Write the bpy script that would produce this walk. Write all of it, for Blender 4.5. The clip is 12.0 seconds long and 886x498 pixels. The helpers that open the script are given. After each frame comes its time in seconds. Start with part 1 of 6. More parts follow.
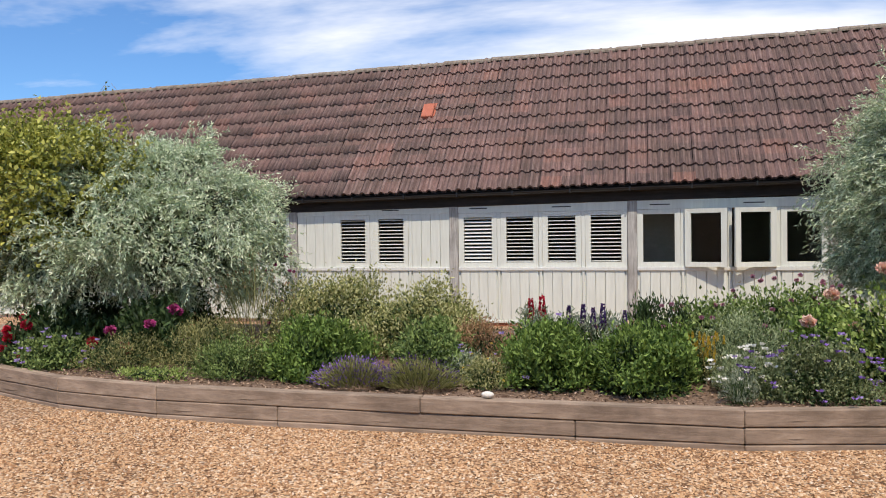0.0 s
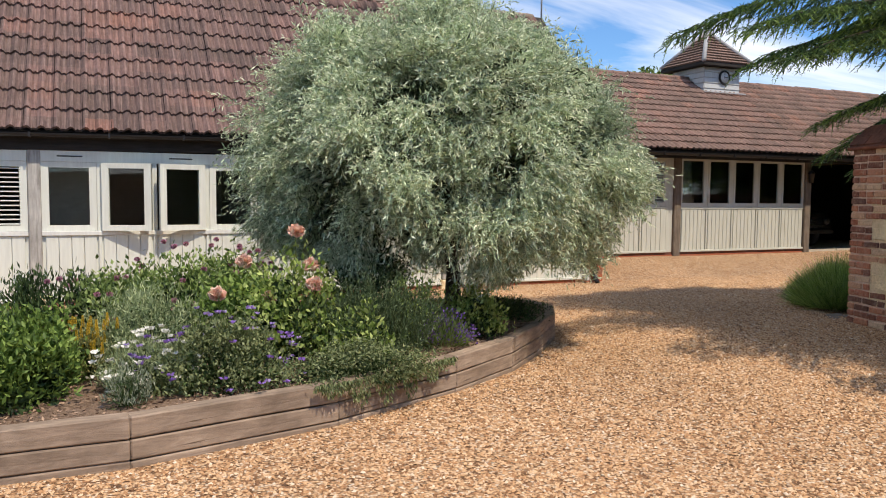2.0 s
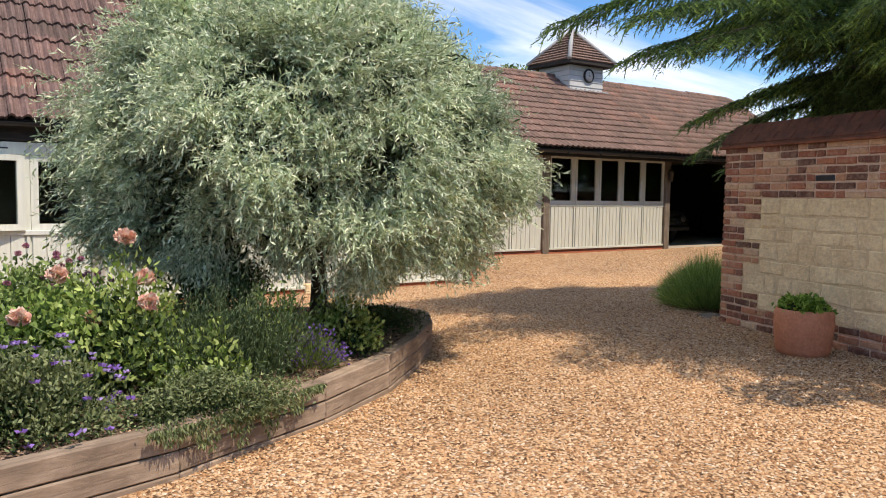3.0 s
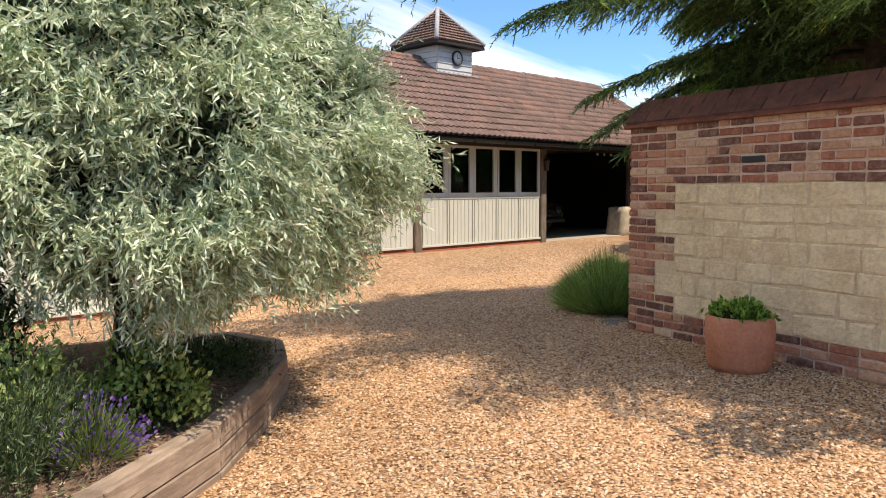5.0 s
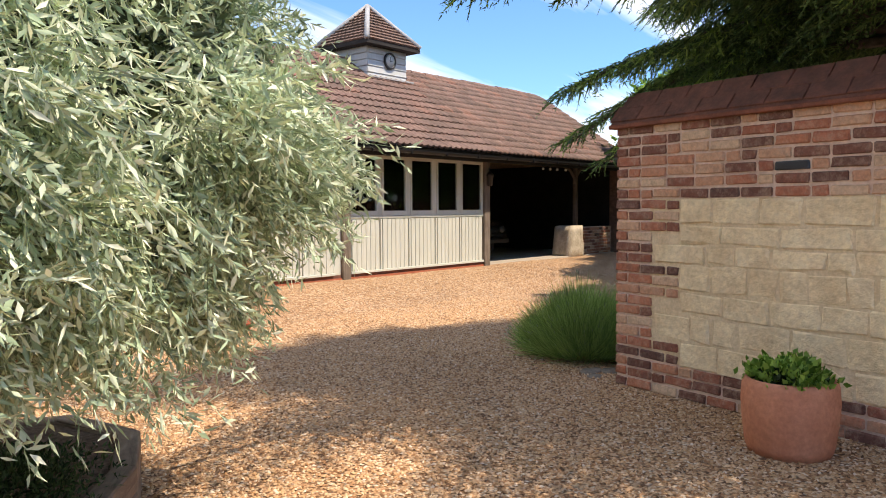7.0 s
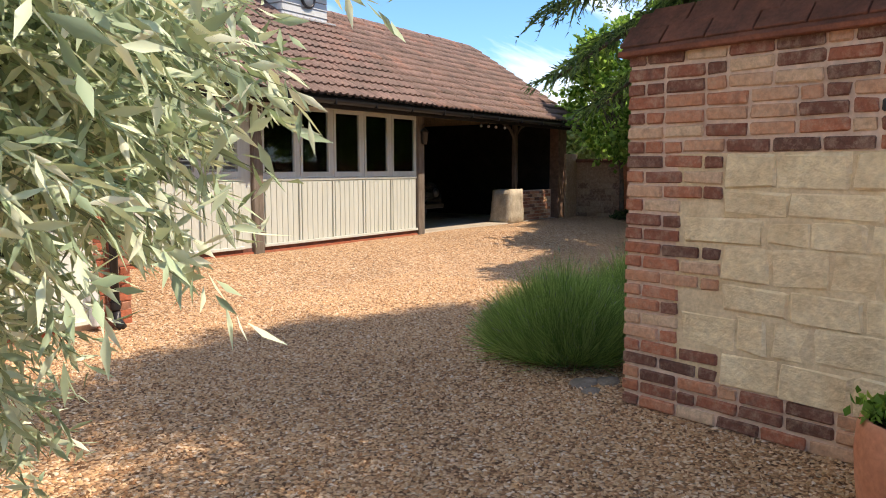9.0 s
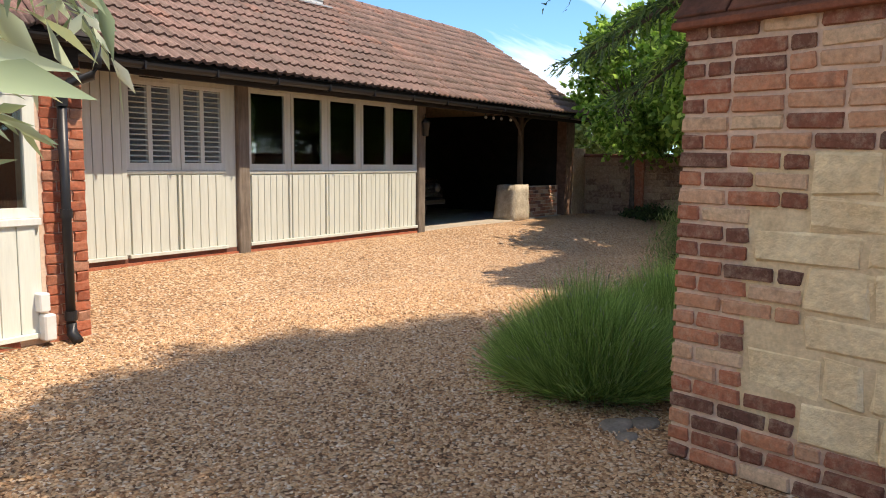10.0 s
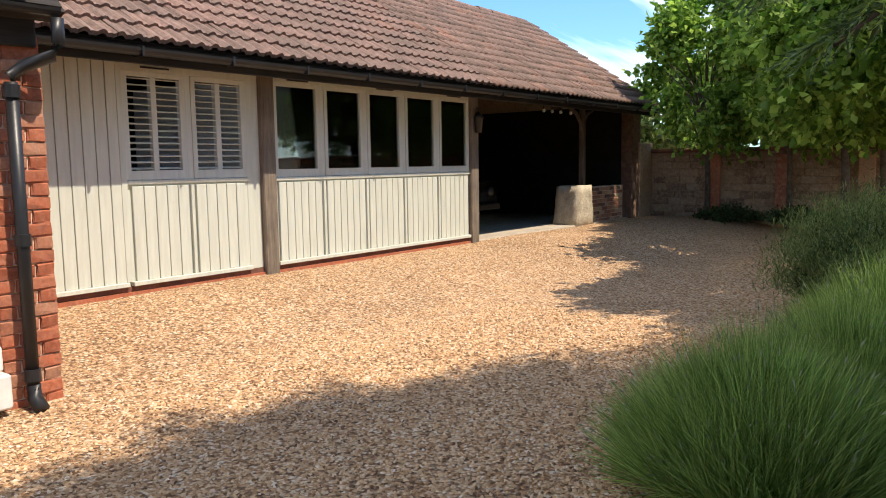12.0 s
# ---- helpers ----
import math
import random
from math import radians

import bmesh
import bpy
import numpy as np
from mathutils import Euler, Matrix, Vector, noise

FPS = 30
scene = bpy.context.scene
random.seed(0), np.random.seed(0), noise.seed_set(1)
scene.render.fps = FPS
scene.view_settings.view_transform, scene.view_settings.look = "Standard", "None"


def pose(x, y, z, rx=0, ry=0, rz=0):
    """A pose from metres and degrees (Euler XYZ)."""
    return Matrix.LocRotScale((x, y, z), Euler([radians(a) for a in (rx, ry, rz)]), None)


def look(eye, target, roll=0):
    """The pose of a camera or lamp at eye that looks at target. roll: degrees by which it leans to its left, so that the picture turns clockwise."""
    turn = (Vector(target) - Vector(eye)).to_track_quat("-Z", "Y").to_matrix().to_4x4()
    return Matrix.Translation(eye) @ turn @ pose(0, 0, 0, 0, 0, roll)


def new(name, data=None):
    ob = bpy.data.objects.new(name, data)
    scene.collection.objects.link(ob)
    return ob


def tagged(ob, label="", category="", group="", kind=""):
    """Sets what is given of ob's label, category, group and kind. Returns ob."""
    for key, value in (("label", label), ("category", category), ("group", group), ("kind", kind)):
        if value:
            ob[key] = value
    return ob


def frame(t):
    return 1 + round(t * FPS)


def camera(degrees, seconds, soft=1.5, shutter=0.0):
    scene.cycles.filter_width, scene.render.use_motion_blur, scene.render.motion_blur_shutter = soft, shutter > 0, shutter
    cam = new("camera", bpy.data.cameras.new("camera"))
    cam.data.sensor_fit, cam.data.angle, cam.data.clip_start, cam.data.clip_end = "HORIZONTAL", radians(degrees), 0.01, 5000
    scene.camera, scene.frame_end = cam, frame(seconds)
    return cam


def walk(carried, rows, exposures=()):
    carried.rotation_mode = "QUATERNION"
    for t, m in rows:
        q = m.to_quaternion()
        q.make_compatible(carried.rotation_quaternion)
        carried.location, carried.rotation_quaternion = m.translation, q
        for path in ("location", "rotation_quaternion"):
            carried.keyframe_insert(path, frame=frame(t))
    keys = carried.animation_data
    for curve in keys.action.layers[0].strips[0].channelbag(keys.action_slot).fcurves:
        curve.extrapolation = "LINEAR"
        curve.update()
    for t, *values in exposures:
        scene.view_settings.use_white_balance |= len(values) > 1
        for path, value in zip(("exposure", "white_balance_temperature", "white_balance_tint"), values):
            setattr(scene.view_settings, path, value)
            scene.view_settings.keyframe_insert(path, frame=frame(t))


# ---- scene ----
cam = camera(60.1, 12.0, soft=1.0)
METRES, EYE, TILT, LEAN, TURN = 9.9, 1.5, 0.0, 0.0, 15.3
ROWS = [
    (0.0, 0.0, 0.0, 0.0, -0.01, -1.02, 0.76),
    (0.5, 0.0174, 0.0246, -0.0026, -11.78, -1.87, 0.26),
    (1.0, 0.0359, 0.0521, -0.0062, -22.84, -2.92, 0.15),
    (1.5, 0.0552, 0.0821, -0.0046, -32.94, -3.44, -0.14),
    (2.0, 0.0824, 0.1106, -0.0052, -39.13, -3.89, -0.45),
    (2.5, 0.1044, 0.1391, -0.0055, -43.51, -4.3, -0.75),
    (3.0, 0.1299, 0.172, -0.0029, -49.31, -4.13, -0.79),
    (3.5, 0.1607, 0.1984, -0.0035, -53.39, -3.83, -0.31),
    (5.5, 0.3014, 0.3065, -0.0062, -61.42, -3.95, 0.17),
    (6.0, 0.3411, 0.3314, -0.0045, -63.44, -2.74, 0.21),
    (6.5, 0.3818, 0.3537, -0.0058, -64.4, -2.76, 0.33),
    (8.5, 0.5371, 0.4473, -0.0099, -67.8, -5.34, -0.16),
    (9.0, 0.5752, 0.4664, -0.0103, -70.77, -5.96, 0.1),
    (9.5, 0.6156, 0.4811, -0.0089, -71.19, -6.55, -0.12),
    (10.0, 0.6562, 0.4993, -0.0084, -70.8, -6.51, -0.6),
    (10.5, 0.6929, 0.5161, -0.0084, -70.13, -6.11, -0.35),
    (11.0, 0.7303, 0.5341, -0.0083, -67.75, -6.17, -0.24),
    (11.5, 0.767, 0.5545, -0.0088, -66.37, -6.25, -0.37),
    (12.0, 0.7985, 0.572, -0.0102, -67.77, -6.38, 0.81),
]
walk(cam, [(t, pose(0, 0, EYE, TILT, LEAN, TURN) @ pose(METRES * x, METRES * y, METRES * z, 90 + pitch, roll, yaw)) for t, x, y, z, yaw, pitch, roll in ROWS],
     exposures=[(0.0, 0.04, 6650, 13), (2.5, 0.27, 6900, 13), (3.5, 0.41, 6950, 13), (5.5, 0.64, 7050, 14), (8.5, 0.79, 7050, 14), (10.0, 0.77, 7000, 12), (12.0, 0.81, 6850, 10)])

# ---- world, sun, exposure ----
SUN_EL, SUN_AZ = 60.0, 20.0          # azimuth from -y towards +x
world = bpy.data.worlds.new("sky")
scene.world = world
world.use_nodes = True
wn = world.node_tree
wn.nodes.clear()


def wnode(kind, **vals):
    n = wn.nodes.new(kind)
    for k, v in vals.items():
        n.inputs[k].default_value = v
    return n


sky = wn.nodes.new("ShaderNodeTexSky")
sky.sky_type = 'NISHITA'
sky.sun_disc = False
sky.sun_elevation = radians(SUN_EL)
sky.sun_rotation = radians(180 - SUN_AZ)
sky.air_density, sky.dust_density, sky.ozone_density = 1.0, 0.3, 4.0
tc = wn.nodes.new("ShaderNodeTexCoord")
sep = wn.nodes.new("ShaderNodeSeparateXYZ")
wn.links.new(tc.outputs["Generated"], sep.inputs[0])
lift = wn.nodes.new("ShaderNodeMath")
lift.operation = 'MAXIMUM'
wn.links.new(sep.outputs["Z"], lift.inputs[0])
lift.inputs[1].default_value = 0.0
add = wn.nodes.new("ShaderNodeMath")
add.operation = 'ADD'
wn.links.new(lift.outputs[0], add.inputs[0])
add.inputs[1].default_value = 0.16
div = wn.nodes.new("ShaderNodeVectorMath")
div.operation = 'DIVIDE'
wn.links.new(tc.outputs["Generated"], div.inputs[0])
comb = wn.nodes.new("ShaderNodeCombineXYZ")
for i in range(3):
    wn.links.new(add.outputs[0], comb.inputs[i])
wn.links.new(comb.outputs[0], div.inputs[1])
mp = wn.nodes.new("ShaderNodeMapping")
mp.inputs["Scale"].default_value = (0.55, 1.5, 1.0)
mp.inputs["Rotation"].default_value = (0, 0, radians(-28))
mp.inputs["Location"].default_value = (0.35, 0.3, 0)
wn.links.new(div.outputs[0], mp.inputs[0])
nz = wnode("ShaderNodeTexNoise", Scale=0.62, Detail=7.0, Roughness=0.58, Distortion=0.5)
wn.links.new(mp.outputs[0], nz.inputs["Vector"])
rp = wn.nodes.new("ShaderNodeValToRGB")
rp.color_ramp.elements[0].position, rp.color_ramp.elements[0].color = 0.45, (0, 0, 0, 1)
rp.color_ramp.elements[1].position, rp.color_ramp.elements[1].color = 0.63, (1, 1, 1, 1)
wn.links.new(nz.outputs["Fac"], rp.inputs[0])
mx = wn.nodes.new("ShaderNodeMix")
mx.data_type = 'RGBA'
wn.links.new(rp.outputs[0], mx.inputs["Factor"])
deep = wn.nodes.new("ShaderNodeMix")
deep.data_type, deep.blend_type = 'RGBA', 'MULTIPLY'
deep.inputs["Factor"].default_value = 1.0
deep.inputs["B"].default_value = (0.56, 0.81, 1.03, 1)
wn.links.new(sky.outputs[0], deep.inputs["A"])
wn.links.new(deep.outputs["Result"], mx.inputs["A"])
mx.inputs["B"].default_value = (7.6, 7.8, 8.0, 1)
bg = wnode("ShaderNodeBackground", Strength=0.15)
wn.links.new(mx.outputs["Result"], bg.inputs["Color"])
wo = wn.nodes.new("ShaderNodeOutputWorld")
wn.links.new(bg.outputs[0], wo.inputs[0])

sun_data = bpy.data.lights.new("sun", 'SUN')
sun_data.energy, sun_data.angle, sun_data.color = 4.0, radians(0.5), (1.0, 0.885, 0.735)
sun = new("sun", sun_data)
_e, _a = radians(SUN_EL), radians(SUN_AZ)
TO_SUN = Vector((math.sin(_a) * math.cos(_e), -math.cos(_a) * math.cos(_e), math.sin(_e)))
sun.matrix_world = look(TO_SUN * 40, (0, 0, 0))

# ---- materials ----


class Mat:
    """A small builder for node materials."""

    def __init__(self, name, rough=0.7, metal=0.0, spec=0.4):
        self.m = bpy.data.materials.new(name)
        self.m.use_nodes = True
        self.t = self.m.node_tree
        self.p = self.t.nodes["Principled BSDF"]
        self.p.inputs["Roughness"].default_value = rough
        self.p.inputs["Metallic"].default_value = metal
        self.p.inputs["Specular IOR Level"].default_value = spec
        self.out = self.t.nodes["Material Output"]
        self._c = None

    def n(self, kind, **vals):
        nd = self.t.nodes.new(kind)
        for k, v in vals.items():
            nd.inputs[k].default_value = v
        return nd

    def link(self, a, b):
        self.t.links.new(a, b)

    def coords(self, scale=(1, 1, 1), kind="Object"):
        if kind == "Position":
            g = self.n("ShaderNodeNewGeometry").outputs["Position"]
        else:
            g = self.n("ShaderNodeTexCoord").outputs[kind]
        mpn = self.n("ShaderNodeMapping")
        mpn.inputs["Scale"].default_value = scale
        self.link(g, mpn.inputs[0])
        return mpn.outputs[0]

    def noise(self, vec, scale, detail=4.0, rough=0.55, dist=0.0):
        nd = self.n("ShaderNodeTexNoise", Scale=scale, Detail=detail, Roughness=rough, Distortion=dist)
        self.link(vec, nd.inputs["Vector"])
        return nd.outputs["Fac"]

    def ramp(self, fac, stops, hard=False):
        nd = self.n("ShaderNodeValToRGB")
        cr = nd.color_ramp
        if hard:
            cr.interpolation = 'CONSTANT'
        while len(cr.elements) < len(stops):
            cr.elements.new(0.5)
        for el, (pos, c) in zip(cr.elements, stops):
            el.position = pos
            el.color = (*c, 1) if len(c) == 3 else c
        self.link(fac, nd.inputs[0])
        return nd.outputs[0]

    def mix(self, a, b, fac, mode='MIX'):
        nd = self.n("ShaderNodeMix")
        nd.data_type, nd.blend_type = 'RGBA', mode
        for sock, v in (("A", a), ("B", b), ("Factor", fac)):
            if isinstance(v, (int, float)):
                nd.inputs[sock].default_value = v
            elif isinstance(v, tuple):
                nd.inputs[sock].default_value = (*v, 1)
            else:
                self.link(v, nd.inputs[sock])
        return nd.outputs["Result"]

    def math(self, op, a, b=0.0):
        nd = self.n("ShaderNodeMath")
        nd.operation = op
        for i, v in enumerate((a, b)):
            if isinstance(v, (int, float)):
                nd.inputs[i].default_value = v
            else:
                self.link(v, nd.inputs[i])
        return nd.outputs[0]

    def rand(self):
        """One random value for each piece, object or loose island."""
        o = self.n("ShaderNodeObjectInfo").outputs["Random"]
        i = self.n("ShaderNodeNewGeometry").outputs["Random Per Island"]
        return self.math('FRACT', self.math('ADD', o, i))

    def color(self, c):
        if isinstance(c, tuple):
            self.p.inputs["Base Color"].default_value = (*c, 1)
        else:
            self.link(c, self.p.inputs["Base Color"])
        return self

    def rough(self, r):
        self.link(r, self.p.inputs["Roughness"])
        return self

    def bump(self, h, strength=0.3, dist=0.01):
        nd = self.n("ShaderNodeBump", Strength=strength, Distance=dist)
        self.link(h, nd.inputs["Height"])
        self.link(nd.outputs[0], self.p.inputs["Normal"])
        return self


def grey(v):
    return (v, v, v)


def mat_gravel():
    k = Mat("gravel", rough=0.85, spec=0.25)
    v = k.coords(kind="Position")
    warp = k.noise(v, 9.0, 2.0)
    vo = k.n("ShaderNodeTexVoronoi", Scale=52.0, Randomness=1.0)
    k.link(v, vo.inputs["Vector"])
    sp = k.n("ShaderNodeSeparateColor")
    k.link(vo.outputs["Color"], sp.inputs[0])
    stone = k.ramp(sp.outputs[0], [(0.0, (0.16, 0.082, 0.042)), (0.22, (0.43, 0.24, 0.125)), (0.5, (0.60, 0.365, 0.195)), (0.8, (0.71, 0.48, 0.285)), (1.0, (0.81, 0.67, 0.51))])
    gap = k.ramp(vo.outputs["Distance"], [(0.0, grey(1.0)), (0.5, grey(0.85)), (0.85, grey(0.35))])
    base = k.mix(stone, gap, 1.0, 'MULTIPLY')
    big = k.ramp(k.noise(v, 0.55, 5.0), [(0.3, grey(0.82)), (0.7, grey(1.0))])
    base = k.mix(base, big, 1.0, 'MULTIPLY')
    # far from the yard the sheet turns to grass
    sx = k.n("ShaderNodeSeparateXYZ")
    k.link(v, sx.inputs[0])
    far = k.math('MAXIMUM', k.math('ABSOLUTE', k.math('SUBTRACT', sx.outputs[0], 4.0)), k.math('ABSOLUTE', k.math('SUBTRACT', sx.outputs[1], 4.0)))
    f = k.ramp(k.math('MULTIPLY', far, 0.01), [(0.28, grey(0.0)), (0.32, grey(1.0))])
    grass = k.ramp(k.noise(v, 3.0, 6.0), [(0.3, (0.035, 0.06, 0.015)), (0.7, (0.09, 0.13, 0.03))])
    k.color(k.mix(base, grass, f))
    h = k.math('SUBTRACT', k.math('ADD', k.math('MULTIPLY', sp.outputs[1], 0.5), k.math('MULTIPLY', warp, 0.4)), k.math('MULTIPLY', vo.outputs["Distance"], 0.9))
    k.bump(h, 0.9, 0.014)
    return k.m


def mat_stone_chip():
    k = Mat("gravel_chip", rough=0.85, spec=0.18)
    r = k.n("ShaderNodeNewGeometry").outputs["Random Per Island"]
    c = k.ramp(r, [(0.0, (0.13, 0.074, 0.042)), (0.14, (0.36, 0.19, 0.095)), (0.4, (0.57, 0.345, 0.18)), (0.78, (0.67, 0.455, 0.27)), (0.94, (0.73, 0.54, 0.36)), (1.0, (0.78, 0.66, 0.52))])
    v = k.coords(kind="Position")
    c = k.mix(c, k.ramp(k.noise(v, 90.0, 3.0), [(0.3, grey(0.75)), (0.7, grey(1.1))]), 0.8, 'MULTIPLY')
    big = k.ramp(k.noise(v, 0.55, 5.0), [(0.3, grey(0.85)), (0.7, grey(1.0))])
    k.color(k.mix(c, big, 1.0, 'MULTIPLY'))
    return k.m


def mat_tile(name, stops, lichen, pale, x0, width, z0, rise):
    k = Mat(name, rough=0.85, spec=0.25)
    v = k.coords(kind="Position")
    sx = k.n("ShaderNodeSeparateXYZ")
    k.link(v, sx.inputs[0])
    cell = k.n("ShaderNodeCombineXYZ")
    k.link(k.math('FLOOR', k.math('DIVIDE', k.math('SUBTRACT', sx.outputs[0], x0), width)), cell.inputs[0])
    k.link(k.math('FLOOR', k.math('DIVIDE', k.math('SUBTRACT', sx.outputs[2], z0), rise)), cell.inputs[1])
    wn_ = k.n("ShaderNodeTexWhiteNoise")
    k.link(cell.outputs[0], wn_.inputs["Vector"])
    c = k.ramp(wn_.outputs["Value"], stops)
    fine = k.noise(k.coords((34, 5, 5), "Position"), 1.0, 5.0, 0.6)
    c = k.mix(c, k.ramp(fine, [(0.3, grey(0.6)), (0.7, grey(1.25))]), 0.8, 'MULTIPLY')
    run = k.noise(k.coords((46, 1.6, 1.6), "Position"), 1.0, 4.0, 0.7)
    c = k.mix(c, pale, k.math('MULTIPLY', k.ramp(run, [(0.5, grey(0.0)), (0.68, grey(1.0))]), 0.55))
    c = k.mix(c, (0.045, 0.035, 0.033), k.math('MULTIPLY', k.ramp(run, [(0.32, grey(1.0)), (0.44, grey(0.0))]), 0.5))
    c = k.mix(c, k.ramp(k.noise(v, 26.0, 5.0, 0.65), [(0.3, grey(0.55)), (0.7, grey(1.2))]), 0.75, 'MULTIPLY')
    patch = k.ramp(k.noise(v, 1.3, 6.0, 0.65), [(0.42, grey(0.0)), (0.72, grey(1.0))])
    c = k.mix(c, (0.10, 0.075, 0.06), k.math('MULTIPLY', patch, 0.55))
    spots = k.ramp(k.noise(v, 55.0, 3.0), [(0.62, grey(0.0)), (0.70, grey(1.0))])
    c = k.mix(c, lichen, k.math('MULTIPLY', spots, 0.55))
    k.color(c)
    k.bump(k.noise(v, 80.0, 4.0), 0.5, 0.004)
    return k.m


def mat_paint(name, col, dirt=(0.30, 0.28, 0.22)):
    k = Mat(name, rough=0.55, spec=0.35)
    v = k.coords(kind="Position")
    streak = k.noise(k.coords((14, 14, 1.2), "Position"), 2.0, 5.0, 0.6)
    c = k.mix(col, tuple(x * 0.86 for x in col), k.ramp(streak, [(0.35, grey(0)), (0.75, grey(1))]))
    wear = k.ramp(k.noise(v, 7.0, 8.0, 0.7), [(0.64, grey(0)), (0.78, grey(1))])
    c = k.mix(c, dirt, k.math('MULTIPLY', wear, 0.35))
    k.color(c)
    k.bump(k.noise(k.coords((40, 40, 3), "Position"), 4.0, 4.0), 0.18, 0.003)
    return k.m


def mat_wood(name, dark, light, axis_scale=(2, 30, 30), rough=0.8, kind="Object"):
    k = Mat(name, rough=rough, spec=0.25)
    v = k.coords(axis_scale, kind)
    g = k.noise(v, 1.3, 8.0, 0.65, 0.4)
    c = k.ramp(g, [(0.25, dark), (0.75, light)])
    blot = k.noise(k.coords((1, 1, 1), "Position"), 3.0, 5.0, 0.6)
    c = k.mix(c, k.ramp(blot, [(0.3, grey(0.62)), (0.7, grey(1.12))]), 0.8, 'MULTIPLY')
    k.color(k.mix(c, k.ramp(k.rand(), [(0.0, grey(0.85)), (1.0, grey(1.1))]), 0.7, 'MULTIPLY'))
    k.bump(g, 0.5, 0.006)
    return k.m


def mat_sleeper():
    k = Mat("weathered_sleeper", rough=0.85, spec=0.2)
    g = k.noise(k.coords((2.2, 16, 16)), 1.2, 9.0, 0.7, 0.9)
    c = k.ramp(g, [(0.25, (0.16, 0.117, 0.086)), (0.55, (0.35, 0.272, 0.205)), (0.8, (0.50, 0.405, 0.315))])
    vo = k.n("ShaderNodeTexVoronoi", Scale=1.0, Randomness=1.0)
    k.link(k.coords((1.3, 5.0, 5.0)), vo.inputs["Vector"])
    knot = k.ramp(vo.outputs["Distance"], [(0.05, grey(1.0)), (0.16, grey(0.0))])
    c = k.mix(c, (0.07, 0.045, 0.03), k.math('MULTIPLY', knot, 0.75))
    blot = k.noise(k.coords(kind="Position"), 2.6, 6.0, 0.65)
    c = k.mix(c, k.ramp(blot, [(0.3, grey(0.6)), (0.65, grey(1.15))]), 0.85, 'MULTIPLY')
    crack = k.ramp(k.noise(k.coords((1.0, 40, 40)), 1.0, 3.0, 0.5, 0.3), [(0.66, grey(0.0)), (0.70, grey(1.0))])
    c = k.mix(c, (0.06, 0.04, 0.03), k.math('MULTIPLY', crack, 0.6))
    k.color(k.mix(c, k.ramp(k.rand(), [(0.0, grey(0.8)), (1.0, grey(1.1))]), 0.8, 'MULTIPLY'))
    k.bump(k.math('SUBTRACT', g, k.math('MULTIPLY', crack, 0.6)), 0.6, 0.008)
    return k.m


def mat_brick(name, stops, spots=0.5):
    k = Mat(name, rough=0.9, spec=0.2)
    v = k.coords(kind="Position")
    c = k.ramp(k.rand(), stops)
    c = k.mix(c, k.ramp(k.noise(v, 38.0, 6.0, 0.7), [(0.3, grey(0.6)), (0.7, grey(1.25))]), 0.8, 'MULTIPLY')
    pale = k.ramp(k.noise(v, 15.0, 8.0, 0.8), [(0.47, grey(0.0)), (0.64, grey(1.0))])
    c = k.mix(c, (0.60, 0.46, 0.34), k.math('MULTIPLY', pale, spots))
    soot = k.ramp(k.noise(v, 14.0, 4.0, 0.6), [(0.55, grey(0.0)), (0.68, grey(1.0))])
    k.color(k.mix(c, (0.09, 0.07, 0.06), k.math('MULTIPLY', soot, 0.3)))
    k.bump(k.noise(v, 70.0, 5.0, 0.7), 0.6, 0.006)
    return k.m


def mat_rough(name, dark, light, scale=6.0, bump=0.5, bscale=60.0, rough=0.9, dist=0.008):
    k = Mat(name, rough=rough, spec=0.2)
    v = k.coords(kind="Position")
    c = k.ramp(k.noise(v, scale, 7.0, 0.65), [(0.3, dark), (0.7, light)])
    c = k.mix(c, k.ramp(k.noise(v, scale * 7, 4.0), [(0.3, grey(0.75)), (0.7, grey(1.1))]), 0.7, 'MULTIPLY')
    k.color(c)
    k.bump(k.noise(v, bscale, 5.0, 0.65), bump, dist)
    return k.m


def mat_leaf(name, dark, light, trans=0.3, rough=0.55):
    k = Mat(name, rough=rough, spec=0.3)
    r = k.n("ShaderNodeNewGeometry").outputs["Random Per Island"]
    v = k.coords(kind="Position")
    c = k.ramp(r, [(0.0, tuple(x * 0.75 for x in dark)), (0.3, dark), (0.8, light), (1.0, tuple(min(x * 1.18, 0.9) for x in light))])
    c = k.mix(c, k.ramp(k.noise(v, 2.2, 4.0), [(0.3, grey(0.72)), (0.7, grey(1.15))]), 0.8, 'MULTIPLY')
    k.color(c)
    tr = k.n("ShaderNodeBsdfTranslucent")
    k.link(k.mix(c, (1.0, 1.0, 0.45), 0.35, 'MULTIPLY'), tr.inputs["Color"])
    ms = k.n("ShaderNodeMixShader", Fac=trans)
    k.link(k.p.outputs[0], ms.inputs[1])
    k.link(tr.outputs[0], ms.inputs[2])
    k.link(ms.outputs[0], k.out.inputs["Surface"])
    return k.m


def mat_plain(name, col, rough=0.6, metal=0.0, spec=0.4, bscale=40.0):
    k = Mat(name, rough=rough, metal=metal, spec=spec)
    v = k.coords(kind="Position")
    n = k.noise(v, 8.0, 5.0)
    k.color(k.mix(col, tuple(x * 0.75 for x in col), k.ramp(n, [(0.4, grey(0)), (0.75, grey(1))])))
    k.bump(k.noise(v, bscale, 4.0), 0.15, 0.003)
    return k.m


